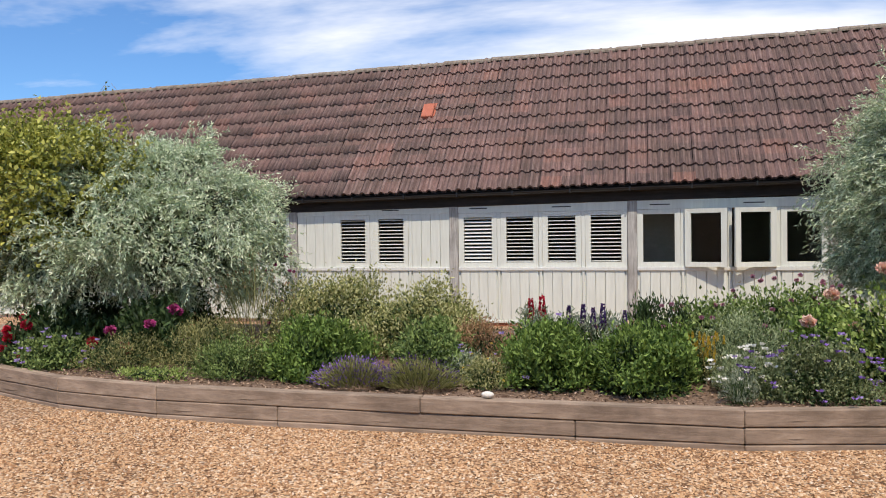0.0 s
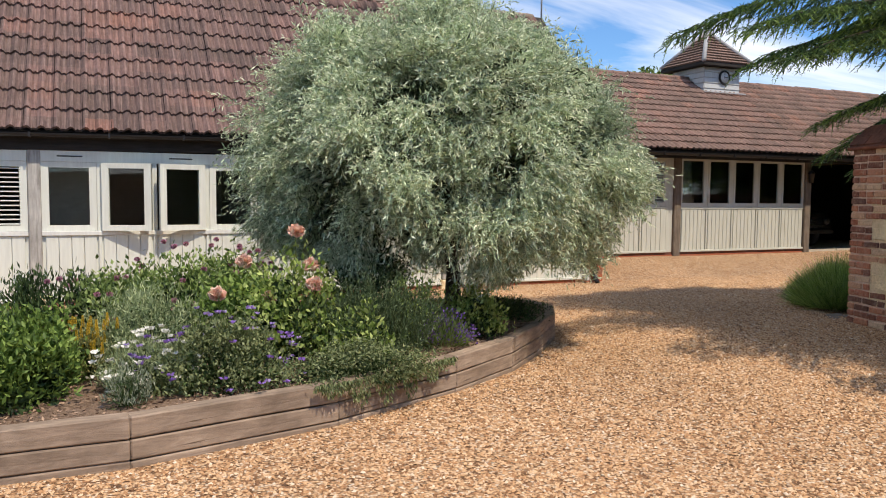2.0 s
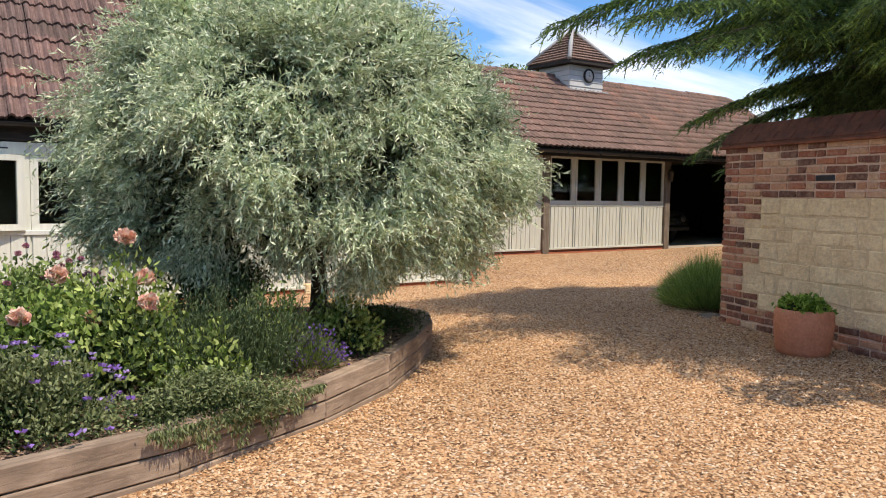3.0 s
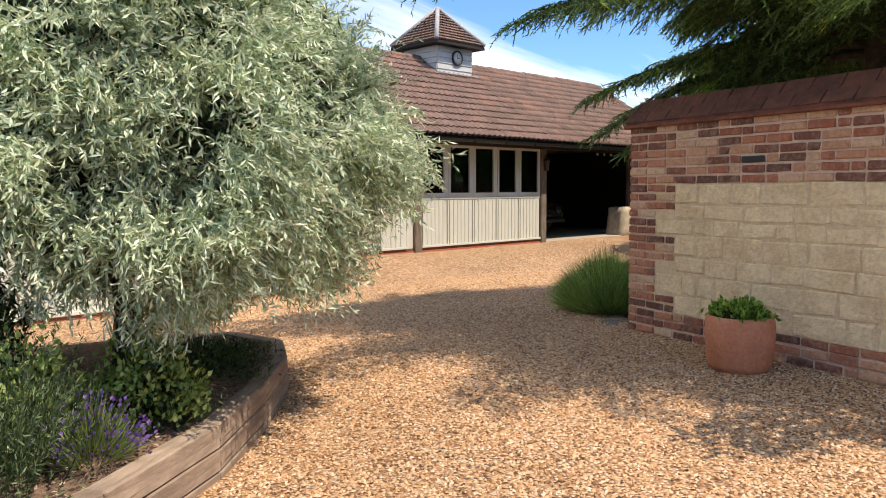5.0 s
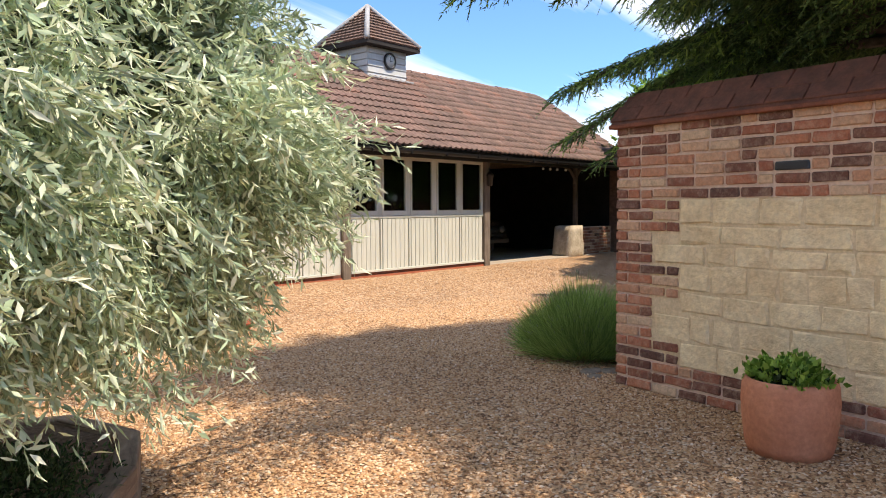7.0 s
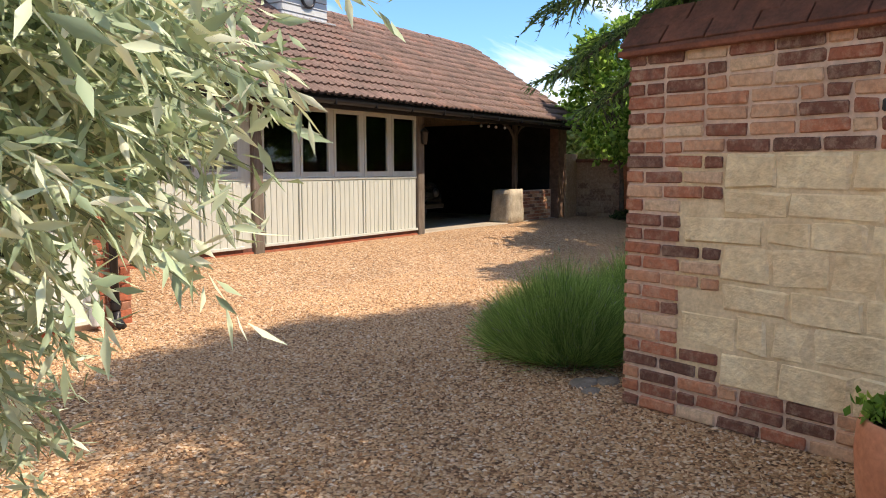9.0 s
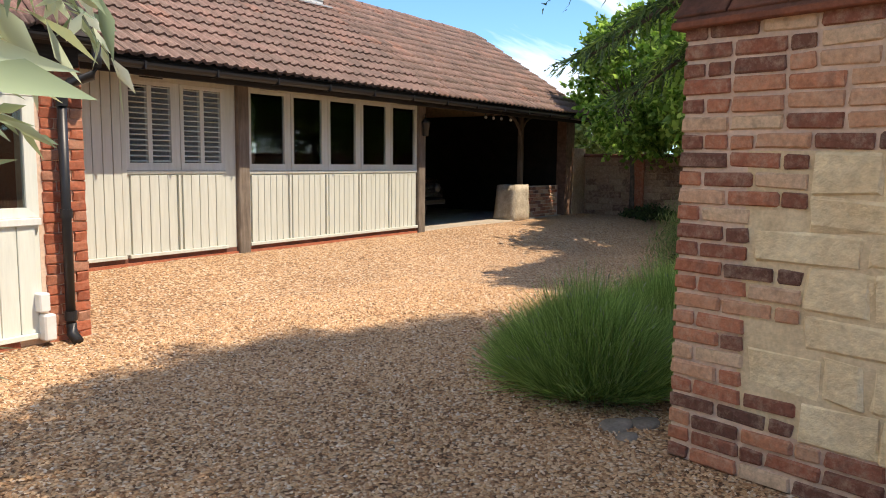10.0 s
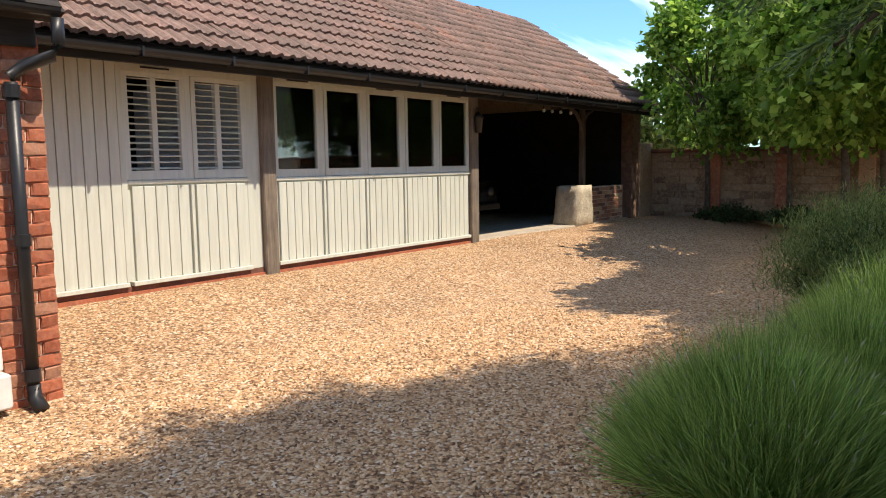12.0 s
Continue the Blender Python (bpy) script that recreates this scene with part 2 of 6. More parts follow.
def mat_glass():
    k = Mat("window_glass", rough=0.02, spec=0.5)
    tr = k.n("ShaderNodeBsdfTransparent", Color=(0.82, 0.87, 0.86, 1))
    gl = k.n("ShaderNodeBsdfGlossy", Roughness=0.015)
    fr = k.n("ShaderNodeFresnel", IOR=1.5)
    v = k.coords(kind="Position")
    b = k.n("ShaderNodeBump", Strength=0.02, Distance=0.02)
    k.link(k.noise(v, 3.0, 1.0), b.inputs["Height"])
    k.link(b.outputs[0], gl.inputs["Normal"])
    ms = k.n("ShaderNodeMixShader")
    k.link(fr.outputs[0], ms.inputs[0])
    k.link(tr.outputs[0], ms.inputs[1])
    k.link(gl.outputs[0], ms.inputs[2])
    k.link(ms.outputs[0], k.out.inputs["Surface"])
    return k.m


M_GRAVEL, M_CHIP = mat_gravel(), mat_stone_chip()
TILE_STOPS = [(0.0, (0.14, 0.095, 0.087)), (0.4, (0.19, 0.122, 0.110)), (0.85, (0.235, 0.142, 0.126)), (0.97, (0.27, 0.148, 0.122)), (1.0, (0.32, 0.155, 0.118))]
M_TILE = mat_tile("clay_roof_tile", TILE_STOPS, (0.32, 0.29, 0.22), (0.36, 0.26, 0.23), -16.2, 0.33, 2.165, 0.2427)
WING_STOPS = [(0.0, (0.18, 0.122, 0.103)), (0.4, (0.225, 0.146, 0.122)), (0.85, (0.265, 0.163, 0.134)), (1.0, (0.33, 0.175, 0.13))]
M_TILE_W = mat_tile("weathered_roof_tile", WING_STOPS, (0.32, 0.28, 0.20), (0.30, 0.22, 0.18), 8.34, 0.30, 2.435, 0.1523)
M_PAINT = mat_paint("sage_white_paint", (0.71, 0.74, 0.67))
M_PAINT_W = mat_paint("grey_green_paint", (0.59, 0.61, 0.54))
M_FRAME_W = mat_paint("grey_frame_paint", (0.60, 0.62, 0.57))
M_TRIM = mat_paint("pale_grey_paint", (0.72, 0.74, 0.70))
M_POST = mat_wood("weathered_grey_oak", (0.20, 0.185, 0.165), (0.62, 0.61, 0.57), (25, 25, 2))
M_POST_W = mat_wood("brown_grey_oak", (0.11, 0.085, 0.065), (0.30, 0.25, 0.20), (25, 25, 2))
# brown oak darkened in colour for the overhang's shade on the garage post
M_POST_SHADE = mat_wood("shaded_brown_oak", (0.05, 0.038, 0.03), (0.15, 0.12, 0.095), (25, 25, 2))
M_BEAM = mat_wood("black_stained_beam", (0.015, 0.013, 0.012), (0.05, 0.043, 0.04), (2, 25, 25))
M_SLEEPER = mat_sleeper()
BRICK_STOPS = [(0.0, (0.13, 0.068, 0.052)), (0.2, (0.24, 0.10, 0.068)), (0.42, (0.38, 0.14, 0.083)), (0.6, (0.48, 0.20, 0.115)), (0.76, (0.55, 0.29, 0.175)), (0.9, (0.60, 0.40, 0.26)), (1.0, (0.66, 0.48, 0.32))]
M_BRICK = mat_brick("old_brick", BRICK_STOPS, 0.38)
M_JAMB = mat_rough("dark_brown_brick", (0.10, 0.062, 0.046), (0.24, 0.145, 0.10), 11.0)
RED_STOPS = [(0.0, (0.30, 0.09, 0.05)), (0.6, (0.42, 0.13, 0.07)), (1.0, (0.40, 0.20, 0.13))]
M_BRICK_RED = mat_brick("red_brick", RED_STOPS, 0.15)
M_MORTAR = mat_rough("lime_mortar", (0.58, 0.42, 0.32), (0.80, 0.62, 0.48), 5.0)
M_LIME = mat_rough("cream_limestone", (0.70, 0.54, 0.32), (0.93, 0.79, 0.52), 4.0, 1.0, 22.0, 0.9, 0.02)
M_BEDDING = mat_rough("cream_bedding_mortar", (0.62, 0.47, 0.28), (0.82, 0.68, 0.45), 7.0)
M_DARKROCK = mat_rough("dark_grey_stone", (0.13, 0.112, 0.095), (0.30, 0.26, 0.215), 9.0, 0.8, 30.0)
M_ROCK = mat_rough("grey_brown_stone", (0.32, 0.27, 0.20), (0.60, 0.53, 0.41), 5.0, 1.0, 18.0, 0.9, 0.02)
M_COPING = mat_rough("dark_red_coping", (0.10, 0.055, 0.045), (0.26, 0.11, 0.075), 6.0)
M_CREASE = mat_rough("clay_creasing_tile", (0.15, 0.062, 0.042), (0.30, 0.115, 0.07), 9.0)
M_TERRA = mat_rough("terracotta", (0.46, 0.185, 0.10), (0.60, 0.27, 0.16), 5.0, 0.25, 90.0, 0.75)
M_SOIL = mat_rough("bark_soil", (0.10, 0.065, 0.045), (0.34, 0.24, 0.17), 30.0, 1.0, 60.0, 0.95, 0.02)
M_BLACK = mat_plain("black_plastic", (0.018, 0.018, 0.02), 0.4)
M_WHITE = mat_plain("white_plastic", (0.72, 0.72, 0.70), 0.45)
M_LEAD = mat_plain("pale_lead", (0.36, 0.37, 0.38), 0.6)
M_INSIDE = mat_rough("inner_plaster", (0.30, 0.29, 0.27), (0.38, 0.37, 0.35), 3.0, 0.1)
# near-black colour stands for the deep shade inside the open shed
M_SHED_SHADE = mat_rough("shed_inside_shade", (0.012, 0.011, 0.01), (0.03, 0.026, 0.022), 4.0)
M_CONC = mat_rough("concrete_floor", (0.34, 0.29, 0.23), (0.50, 0.44, 0.36), 3.0)
M_GLASS = mat_glass()
M_BARK = mat_rough("grey_bark", (0.06, 0.05, 0.04), (0.18, 0.15, 0.12), 12.0, 0.8, 40.0)
M_CLAY_NEW = mat_rough("new_clay", (0.42, 0.135, 0.085), (0.50, 0.18, 0.12), 12.0, 0.2)
M_SILVER = mat_leaf("silver_pear_leaf", (0.38, 0.495, 0.32), (0.74, 0.83, 0.61), 0.27, 0.5)
# near-black leaf colour stands for the shade deep in the pear crowns
M_PEAR_SHADE = mat_leaf("pear_gap_shade_leaf", (0.035, 0.055, 0.028), (0.10, 0.14, 0.07), 0.05)
M_LUSH = mat_leaf("green_leaf", (0.085, 0.155, 0.032), (0.25, 0.37, 0.09))
M_MID = mat_leaf("mid_green_leaf", (0.12, 0.19, 0.05), (0.31, 0.41, 0.14))
M_OLIVE = mat_leaf("olive_leaf", (0.17, 0.185, 0.06), (0.40, 0.39, 0.17))
M_YELLOW_LEAF = mat_leaf("golden_leaf", (0.18, 0.28, 0.055), (0.44, 0.54, 0.18))
M_GOLDLEAF = mat_leaf("golden_climber_leaf", (0.24, 0.27, 0.05), (0.54, 0.54, 0.14))
M_ROSEMARY = mat_leaf("rosemary_needle", (0.05, 0.085, 0.035), (0.15, 0.21, 0.10), 0.15)
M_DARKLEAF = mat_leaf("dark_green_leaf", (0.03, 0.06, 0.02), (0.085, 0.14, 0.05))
M_GREYLEAF = mat_leaf("grey_green_leaf", (0.20, 0.26, 0.17), (0.42, 0.47, 0.35))
# young needles, coloured brighter to stand for sun on the bough tips
M_CONIFER_TIP = mat_leaf("sunlit_young_needle", (0.13, 0.24, 0.05), (0.33, 0.48, 0.12), 0.38)
M_CONIFER = mat_leaf("conifer_needle", (0.06, 0.12, 0.045), (0.19, 0.30, 0.10), 0.3)
M_LAVENDER = mat_leaf("lavender_blade", (0.16, 0.28, 0.07), (0.43, 0.59, 0.20), 0.5)
M_BROOM = mat_leaf("feathery_broom_blade", (0.10, 0.16, 0.05), (0.27, 0.34, 0.13), 0.35)
M_VINE = mat_leaf("bright_vine_leaf", (0.12, 0.25, 0.035), (0.36, 0.54, 0.12), 0.55)
M_TRAIL = mat_leaf("trailing_leaf", (0.11, 0.15, 0.06), (0.28, 0.33, 0.16))
M_RUST = mat_leaf("rust_leaf", (0.30, 0.16, 0.085), (0.52, 0.33, 0.19))
M_RED = mat_leaf("crimson_petal", (0.42, 0.01, 0.03), (0.65, 0.04, 0.08), 0.2)
M_FEATHER = mat_leaf("feathery_grey_leaf", (0.19, 0.26, 0.125), (0.43, 0.50, 0.285))
M_STRAW = mat_leaf("pale_straw_leaf", (0.24, 0.27, 0.09), (0.56, 0.55, 0.27))
M_PINK = mat_leaf("dusky_pink_petal", (0.42, 0.16, 0.26), (0.66, 0.38, 0.45), 0.2)
M_MAGENTA = mat_leaf("magenta_petal", (0.35, 0.03, 0.16), (0.62, 0.12, 0.33), 0.2)
M_PEACH = mat_leaf("peach_petal", (0.88, 0.50, 0.40), (0.93, 0.74, 0.63), 0.2)
M_PURPLE = mat_leaf("purple_petal", (0.13, 0.06, 0.30), (0.30, 0.18, 0.55), 0.2)
M_DPURPLE = mat_leaf("dark_purple_petal", (0.06, 0.03, 0.14), (0.17, 0.09, 0.30), 0.2)
M_BLUE = mat_leaf("violet_blue_petal", (0.26, 0.18, 0.46), (0.42, 0.33, 0.66), 0.2)
M_WHITEP = mat_leaf("white_petal", (0.75, 0.75, 0.68), (0.85, 0.85, 0.80), 0.2)
M_GOLD = mat_leaf("yellow_petal", (0.60, 0.40, 0.03), (0.75, 0.58, 0.08), 0.2)

# ---- building helpers ----
RNG = np.random.default_rng(7)


def thing(name, at=(0, 0, 0), label="", category="", group="", kind="", rz=0.0):
    ob = new(name)
    ob.empty_display_size = 0.2
    ob.matrix_world = pose(*at, 0, 0, rz)
    return tagged(ob, label, category, group, kind)


def link_mesh(name, me, material, parent=None, label="", m=None):
    if material and not me.materials:
        me.materials.append(material)
    ob = new(name, me)
    if parent:
        ob.parent = parent
    if m is not None:
        ob.matrix_local = m
    return tagged(ob, label)


def part(name, bm, material, parent=None, label="", smooth=False):
    me = bpy.data.meshes.new(name)
    bmesh.ops.recalc_face_normals(bm, faces=bm.faces[:])
    bm.to_mesh(me)
    bm.free()
    if smooth:
        for p in me.polygons:
            p.use_smooth = True
    return link_mesh(name, me, material, parent, label)


def add_box(bm, x0, x1, y0, y1, z0, z1, bevel=0.0, m=None):
    made = bmesh.ops.create_cube(bm, size=1.0)
    vs = made["verts"]
    for v in vs:
        v.co = Vector((x0 + (v.co.x + 0.5) * (x1 - x0), y0 + (v.co.y + 0.5) * (y1 - y0), z0 + (v.co.z + 0.5) * (z1 - z0)))
    if bevel:
        es = list({e for v in vs for e in v.link_edges})
        out = bmesh.ops.bevel(bm, geom=es, offset=bevel, segments=1, affect='EDGES', profile=0.7)
        vs = list({v for f in out["faces"] for v in f.verts} | {v for v in vs if v.is_valid})
    if m is not None:
        for v in vs:
            v.co = m @ v.co
    return vs


def box(name, x0, x1, y0, y1, z0, z1, material, parent=None, bevel=0.004, label=""):
    bm = bmesh.new()
    add_box(bm, x0, x1, y0, y1, z0, z1, bevel)
    return part(name, bm, material, parent, label)


def box_mesh(name, sx, sy, sz, material, bevel=0.004, jitter=0.0, seed=0):
    bm = bmesh.new()
    add_box(bm, -sx / 2, sx / 2, -sy / 2, sy / 2, -sz / 2, sz / 2, bevel)
    r = random.Random(seed)
    if jitter:
        for v in bm.verts:
            v.co += Vector((r.uniform(-1, 1), r.uniform(-1, 1), r.uniform(-1, 1))) * jitter
    bmesh.ops.recalc_face_normals(bm, faces=bm.faces[:])
    me = bpy.data.meshes.new(name)
    bm.to_mesh(me)
    bm.free()
    me.materials.append(material)
    return me


def add_tube(bm, pts, radii, sides=8, cap=True):
    pts = [Vector(p) for p in pts]
    if isinstance(radii, (int, float)):
        radii = [radii] * len(pts)
    rings = []
    for i, p in enumerate(pts):
        d = (pts[min(i + 1, len(pts) - 1)] - pts[max(i - 1, 0)]).normalized()
        a = d.orthogonal().normalized() if abs(d.z) > 0.95 else d.cross(Vector((0, 0, 1))).normalized()
        b = d.cross(a)
        rings.append([bm.verts.new(p + (a * math.cos(2 * math.pi * k / sides) + b * math.sin(2 * math.pi * k / sides)) * radii[i]) for k in range(sides)])
    for r0, r1 in zip(rings, rings[1:]):
        for k in range(sides):
            bm.faces.new((r0[k], r0[(k + 1) % sides], r1[(k + 1) % sides], r1[k]))
    if cap:
        bm.faces.new(rings[0][::-1])
        bm.faces.new(rings[-1])


def tube(name, pts, radii, material, parent=None, sides=8, label=""):
    bm = bmesh.new()
    add_tube(bm, pts, radii, sides)
    return part(name, bm, material, parent, label, smooth=True)


def lathe(name, profile, material, parent=None, steps=28, label="", centre=(0, 0, 0)):
    bm = bmesh.new()
    rings = []
    for r, z in profile:
        rings.append([bm.verts.new((centre[0] + r * math.cos(2 * math.pi * k / steps), centre[1] + r * math.sin(2 * math.pi * k / steps), centre[2] + z)) for k in range(steps)])
    for a, b in zip(rings, rings[1:]):
        for k in range(steps):
            bm.faces.new((a[k], a[(k + 1) % steps], b[(k + 1) % steps], b[k]))
    bm.faces.new(rings[0][::-1])
    bm.faces.new(rings[-1])
    return part(name, bm, material, parent, label, smooth=True)


def raw_mesh(name, verts, tris, material, parent=None, label="", kind=""):
    """A triangle mesh straight from arrays."""
    me = bpy.data.meshes.new(name)
    nv, nt = len(verts), len(tris)
    me.vertices.add(nv)
    me.vertices.foreach_set("co", np.ascontiguousarray(verts, dtype=np.float32).ravel())
    me.loops.add(nt * 3)
    me.loops.foreach_set("vertex_index", np.ascontiguousarray(tris, dtype=np.int32).ravel())
    me.polygons.add(nt)
    me.polygons.foreach_set("loop_start", np.arange(0, nt * 3, 3, dtype=np.int32))
    me.update(calc_edges=True)
    me.validate()
    ob = link_mesh(name, me, material, parent, label)
    return tagged(ob, kind=kind)


def unit(a):
    return a / np.maximum(np.linalg.norm(a, axis=-1, keepdims=True), 1e-9)


def rand_dirs(n):
    return unit(RNG.normal(size=(n, 3)))


def leaf_arrays(P, D, L, W, fold=0.25):
    """Leaves of four corners, folded along the midrib: bases P, ways D, lengths L, widths W."""
    n = len(P)
    D = unit(D)
    S = unit(np.cross(D, rand_dirs(n)))
    N = np.cross(D, S)
    L, W = np.broadcast_to(L, n)[:, None], np.broadcast_to(W, n)[:, None]
    mid = P + D * L * 0.45
    V = np.stack([P, mid + S * W / 2 + N * W * fold, mid - S * W / 2 + N * W * fold, P + D * L], axis=1).reshape(-1, 3)
    base = (np.arange(n) * 4)[:, None]
    T = np.concatenate([base + np.array([[0, 1, 3]]), base + np.array([[0, 3, 2]])], axis=1).reshape(-1, 3)
    return V, T


def leaves(name, P, D, L, W, material, parent=None, label="", fold=0.25):
    V, T = leaf_arrays(np.asarray(P, float), np.asarray(D, float), L, W, fold)
    return raw_mesh(name, V, T, material, parent, label, "stuff" if len(P) > 300 else "")


def ground_z(x, y):
    """The yard rises gently to the long shed."""
    s = (y - 11.7) / 2.3 + max(0.0, x - 14.0) / 14.0
    s = min(max(s, 0.0), 1.0)
    return 0.25 * s * s * (3 - 2 * s)


def ground_za(x, y):
    s = np.clip((y - 11.7) / 2.3 + np.maximum(0.0, x - 14.0) / 14.0, 0, 1)
    return 0.25 * s * s * (3 - 2 * s)


# ---- ground ----
def build_ground():
    def axis(lo, hi, step):
        fine = list(np.arange(lo, hi + 1e-6, step))
        return [-1500, -400, -120, -50] + fine + [60, 130, 420, 1500]
    xs, ys = np.array(axis(-24, 34, 0.5)), np.array(axis(-14, 26, 0.5))
    X, Y = np.meshgrid(xs, ys, indexing="ij")
    Z = ground_za(X, Y)
    Z = Z + np.where((np.abs(X) < 40) & (np.abs(Y) < 40), 0.012 * np.sin(X * 1.7 + Y * 0.6) * np.sin(Y * 1.3 - X * 0.4), 0)
    V = np.stack([X, Y, Z], -1).reshape(-1, 3)
    nx, ny = len(xs), len(ys)
    I = (np.arange(nx - 1)[:, None] * ny + np.arange(ny - 1)[None, :]).ravel()
    T = np.concatenate([np.stack([I, I + ny, I + ny + 1], 1), np.stack([I, I + ny + 1, I + 1], 1)])
    ob = raw_mesh("ground", V, T, M_GRAVEL)
    for p in ob.data.polygons:
        p.use_smooth = True
    tagged(ob, "golden gravel yard sheet reaching to far grass", "ground", kind="structure")


build_ground()


# ---- building pieces ----
def tile_mesh(name, width, length, material, rolls=2, amp=0.03):
    """One interlocking clay tile: rolled across, lipped at its lower end. Local x across, y up the slope."""
    n = 6 * rolls
    bm = bmesh.new()
    rows = []
    for j in range(3):
        row = []
        for i in range(n + 1):
            u = i / n * rolls % 1.0
            h = amp * (1.0 if u < 0.34 or u > 0.97 else 0.0) + amp * 0.8 * math.sin(math.pi * min(u, 0.4) / 0.4) * (u < 0.4)
            h += amp * 0.45 * (0.6 < u < 0.75)
            y = 0.0 if j else length
            z = (0.034 + h) if j == 1 else (h * 0.9 if j == 0 else h - 0.004)
            row.append(bm.verts.new((i / n * width * 0.985 + 0.002, y, z)))
        rows.append(row)
    for a, b in zip(rows, rows[1:]):
        for i in range(n):
            bm.faces.new((a[i], b[i], b[i + 1], a[i + 1]))
    me = bpy.data.meshes.new(name)
    bmesh.ops.recalc_face_normals(bm, faces=bm.faces[:])
    bm.to_mesh(me)
    bm.free()
    me.materials.append(material)
    return me


def tiled_slope(roof, me, x0, x1, eave, ridge, width, gauge, near, material, seed):
    """Lays tiles from eave (y, z) to ridge (y, z). Tiles with near(x, row) are parts, the rest is joined."""
    r = random.Random(seed)
    dy, dz = ridge[0] - eave[0], ridge[1] - eave[1]
    slope = math.hypot(dy, dz)
    tilt = math.degrees(math.atan2(dz, dy))
    rows, cols = int(round(slope / gauge)), int((x1 - x0) / width)
    step = slope / rows
    src = np.array([v.co[:] for v in me.vertices])
    me.calc_loop_triangles()
    tri = np.array([t.vertices[:] for t in me.loop_triangles])
    VV, TT, count = [], [], 0
    for j in range(rows):
        for i in range(cols):
            s = j * step - 0.012 + r.uniform(-0.006, 0.006)
            x = x0 + i * width + r.uniform(-0.004, 0.004)
            m = pose(x, eave[0] + dy * s / slope, eave[1] + dz * s / slope + 0.004, tilt + r.uniform(-0.5, 0.9), r.uniform(-0.5, 0.5), r.uniform(-0.5, 0.5))
            if near(x, j):
                link_mesh("tile", me, None, roof, m=m)
            else:
                a = np.array(m)
                VV.append(src @ a[:3, :3].T + a[:3, 3])
                TT.append(tri + count)
                count += len(src)
    if VV:
        raw_mesh("far_tiles", np.concatenate(VV), np.concatenate(TT), material, roof, kind="stuff")


def ridge_cap(roof, x0, x1, y, z, material, radius=0.11, length=0.46):
    n = int((x1 - x0) / length)
    bm = bmesh.new()
    ring = [(radius * math.cos(a), radius * math.sin(a) * 0.8) for a in np.linspace(-0.15, math.pi + 0.15, 9)]
    for xx, k in ((0.0, 1.06), (length * 0.98, 0.97)):
        for py, pz in ring:
            bm.verts.new((xx, py * k, pz * k))
    bm.verts.ensure_lookup_table()
    for i in range(8):
        bm.faces.new((bm.verts[i], bm.verts[i + 1], bm.verts[i + 10], bm.verts[i + 9]))
    bm.faces.new([bm.verts[i] for i in range(9)])
    me = bpy.data.meshes.new("ridge_tile")
    bm.to_mesh(me)
    bm.free()
    me.materials.append(material)
    r = random.Random(5)
    for i in range(n):
        link_mesh("ridge_tile", me, None, roof, m=pose(x0 + i * length, y, z + r.uniform(-0.008, 0.008), r.uniform(-2, 2), 0, r.uniform(-0.6, 0.6)))


def gable_prism(name, x0, x1, pts, material, parent):
    """A prism along x over a polygon of (y, z)."""
    bm = bmesh.new()
    a = [bm.verts.new((x0, y, z)) for y, z in pts]
    b = [bm.verts.new((x1, y, z)) for y, z in pts]
    bm.faces.new(a)
    bm.faces.new(b[::-1])
    for i in range(len(pts)):
        j = (i + 1) % len(pts)
        bm.faces.new((a[i], a[j], b[j], b[i]))
    return part(name, bm, material, parent)


def framed_window(parent, x0, x1, y, z0, z1, fill, paint, bar=0.07, swing=0.0, hinge="left", stile=False, slant=12, low=1.0):
    """A casement: frame with a pane, louvres or boards; swing opens it outwards by that many degrees."""
    if paint is M_PAINT_W:
        paint = M_FRAME_W
    w, h = x1 - x0, z1 - z0
    bm = bmesh.new()
    foot = bar * low
    outer = ((0, 0), (w, 0), (w, h), (0, h))
    inner = ((bar, foot), (w - bar, foot), (w - bar, h - bar * 0.8), (bar, h - bar * 0.8))
    loops = [[bm.verts.new((px, py, pz)) for px, pz in ring] for ring, py in ((outer, -0.03), (inner, -0.024), (inner, 0.03), (outer, 0.03))]
    for ra, rb_ in zip(loops, loops[1:] + loops[:1]):
        for i in range(4):
            bm.faces.new((ra[i], ra[(i + 1) % 4], rb_[(i + 1) % 4], rb_[i]))
    win = part("window", bm, paint, parent)
    out = -0.05 if swing else 0.0
    if hinge == "left":
        win.matrix_local = pose(x0, y + out, z0, 0, 0, -swing)
    else:
        win.matrix_local = pose(x1, y + out, z0, 0, 0, swing) @ pose(-w, 0, 0)
    if fill == "pane":
        gy = 0.002
        p = box("pane", bar, w - bar, gy, gy + 0.006, foot, h - bar * 0.8, M_GLASS, win, 0)
        p.visible_shadow = False
    if fill == "louvre":
        split = (0, 1) if stile else (0,)
        lw = (w - 2 * bar - 0.01 - (0.06 if stile else 0)) / len(split)
        me = box_mesh("louvre", lw, 0.05, 0.009, M_TRIM if paint is M_PAINT else M_PAINT_W, 0.002)
        z = foot + 0.02
        while z < h - bar:
            for q in split:
                link_mesh("louvre", me, None, win, m=pose(bar + 0.005 + lw / 2 + q * (lw + 0.06), 0.018, z, slant, 0, 0))
            z += 0.058
        if stile:
            box("stile", w / 2 - 0.028, w / 2 + 0.028, -0.012, 0.045, foot, h - bar * 0.8, paint, win, 0.003)
    return win


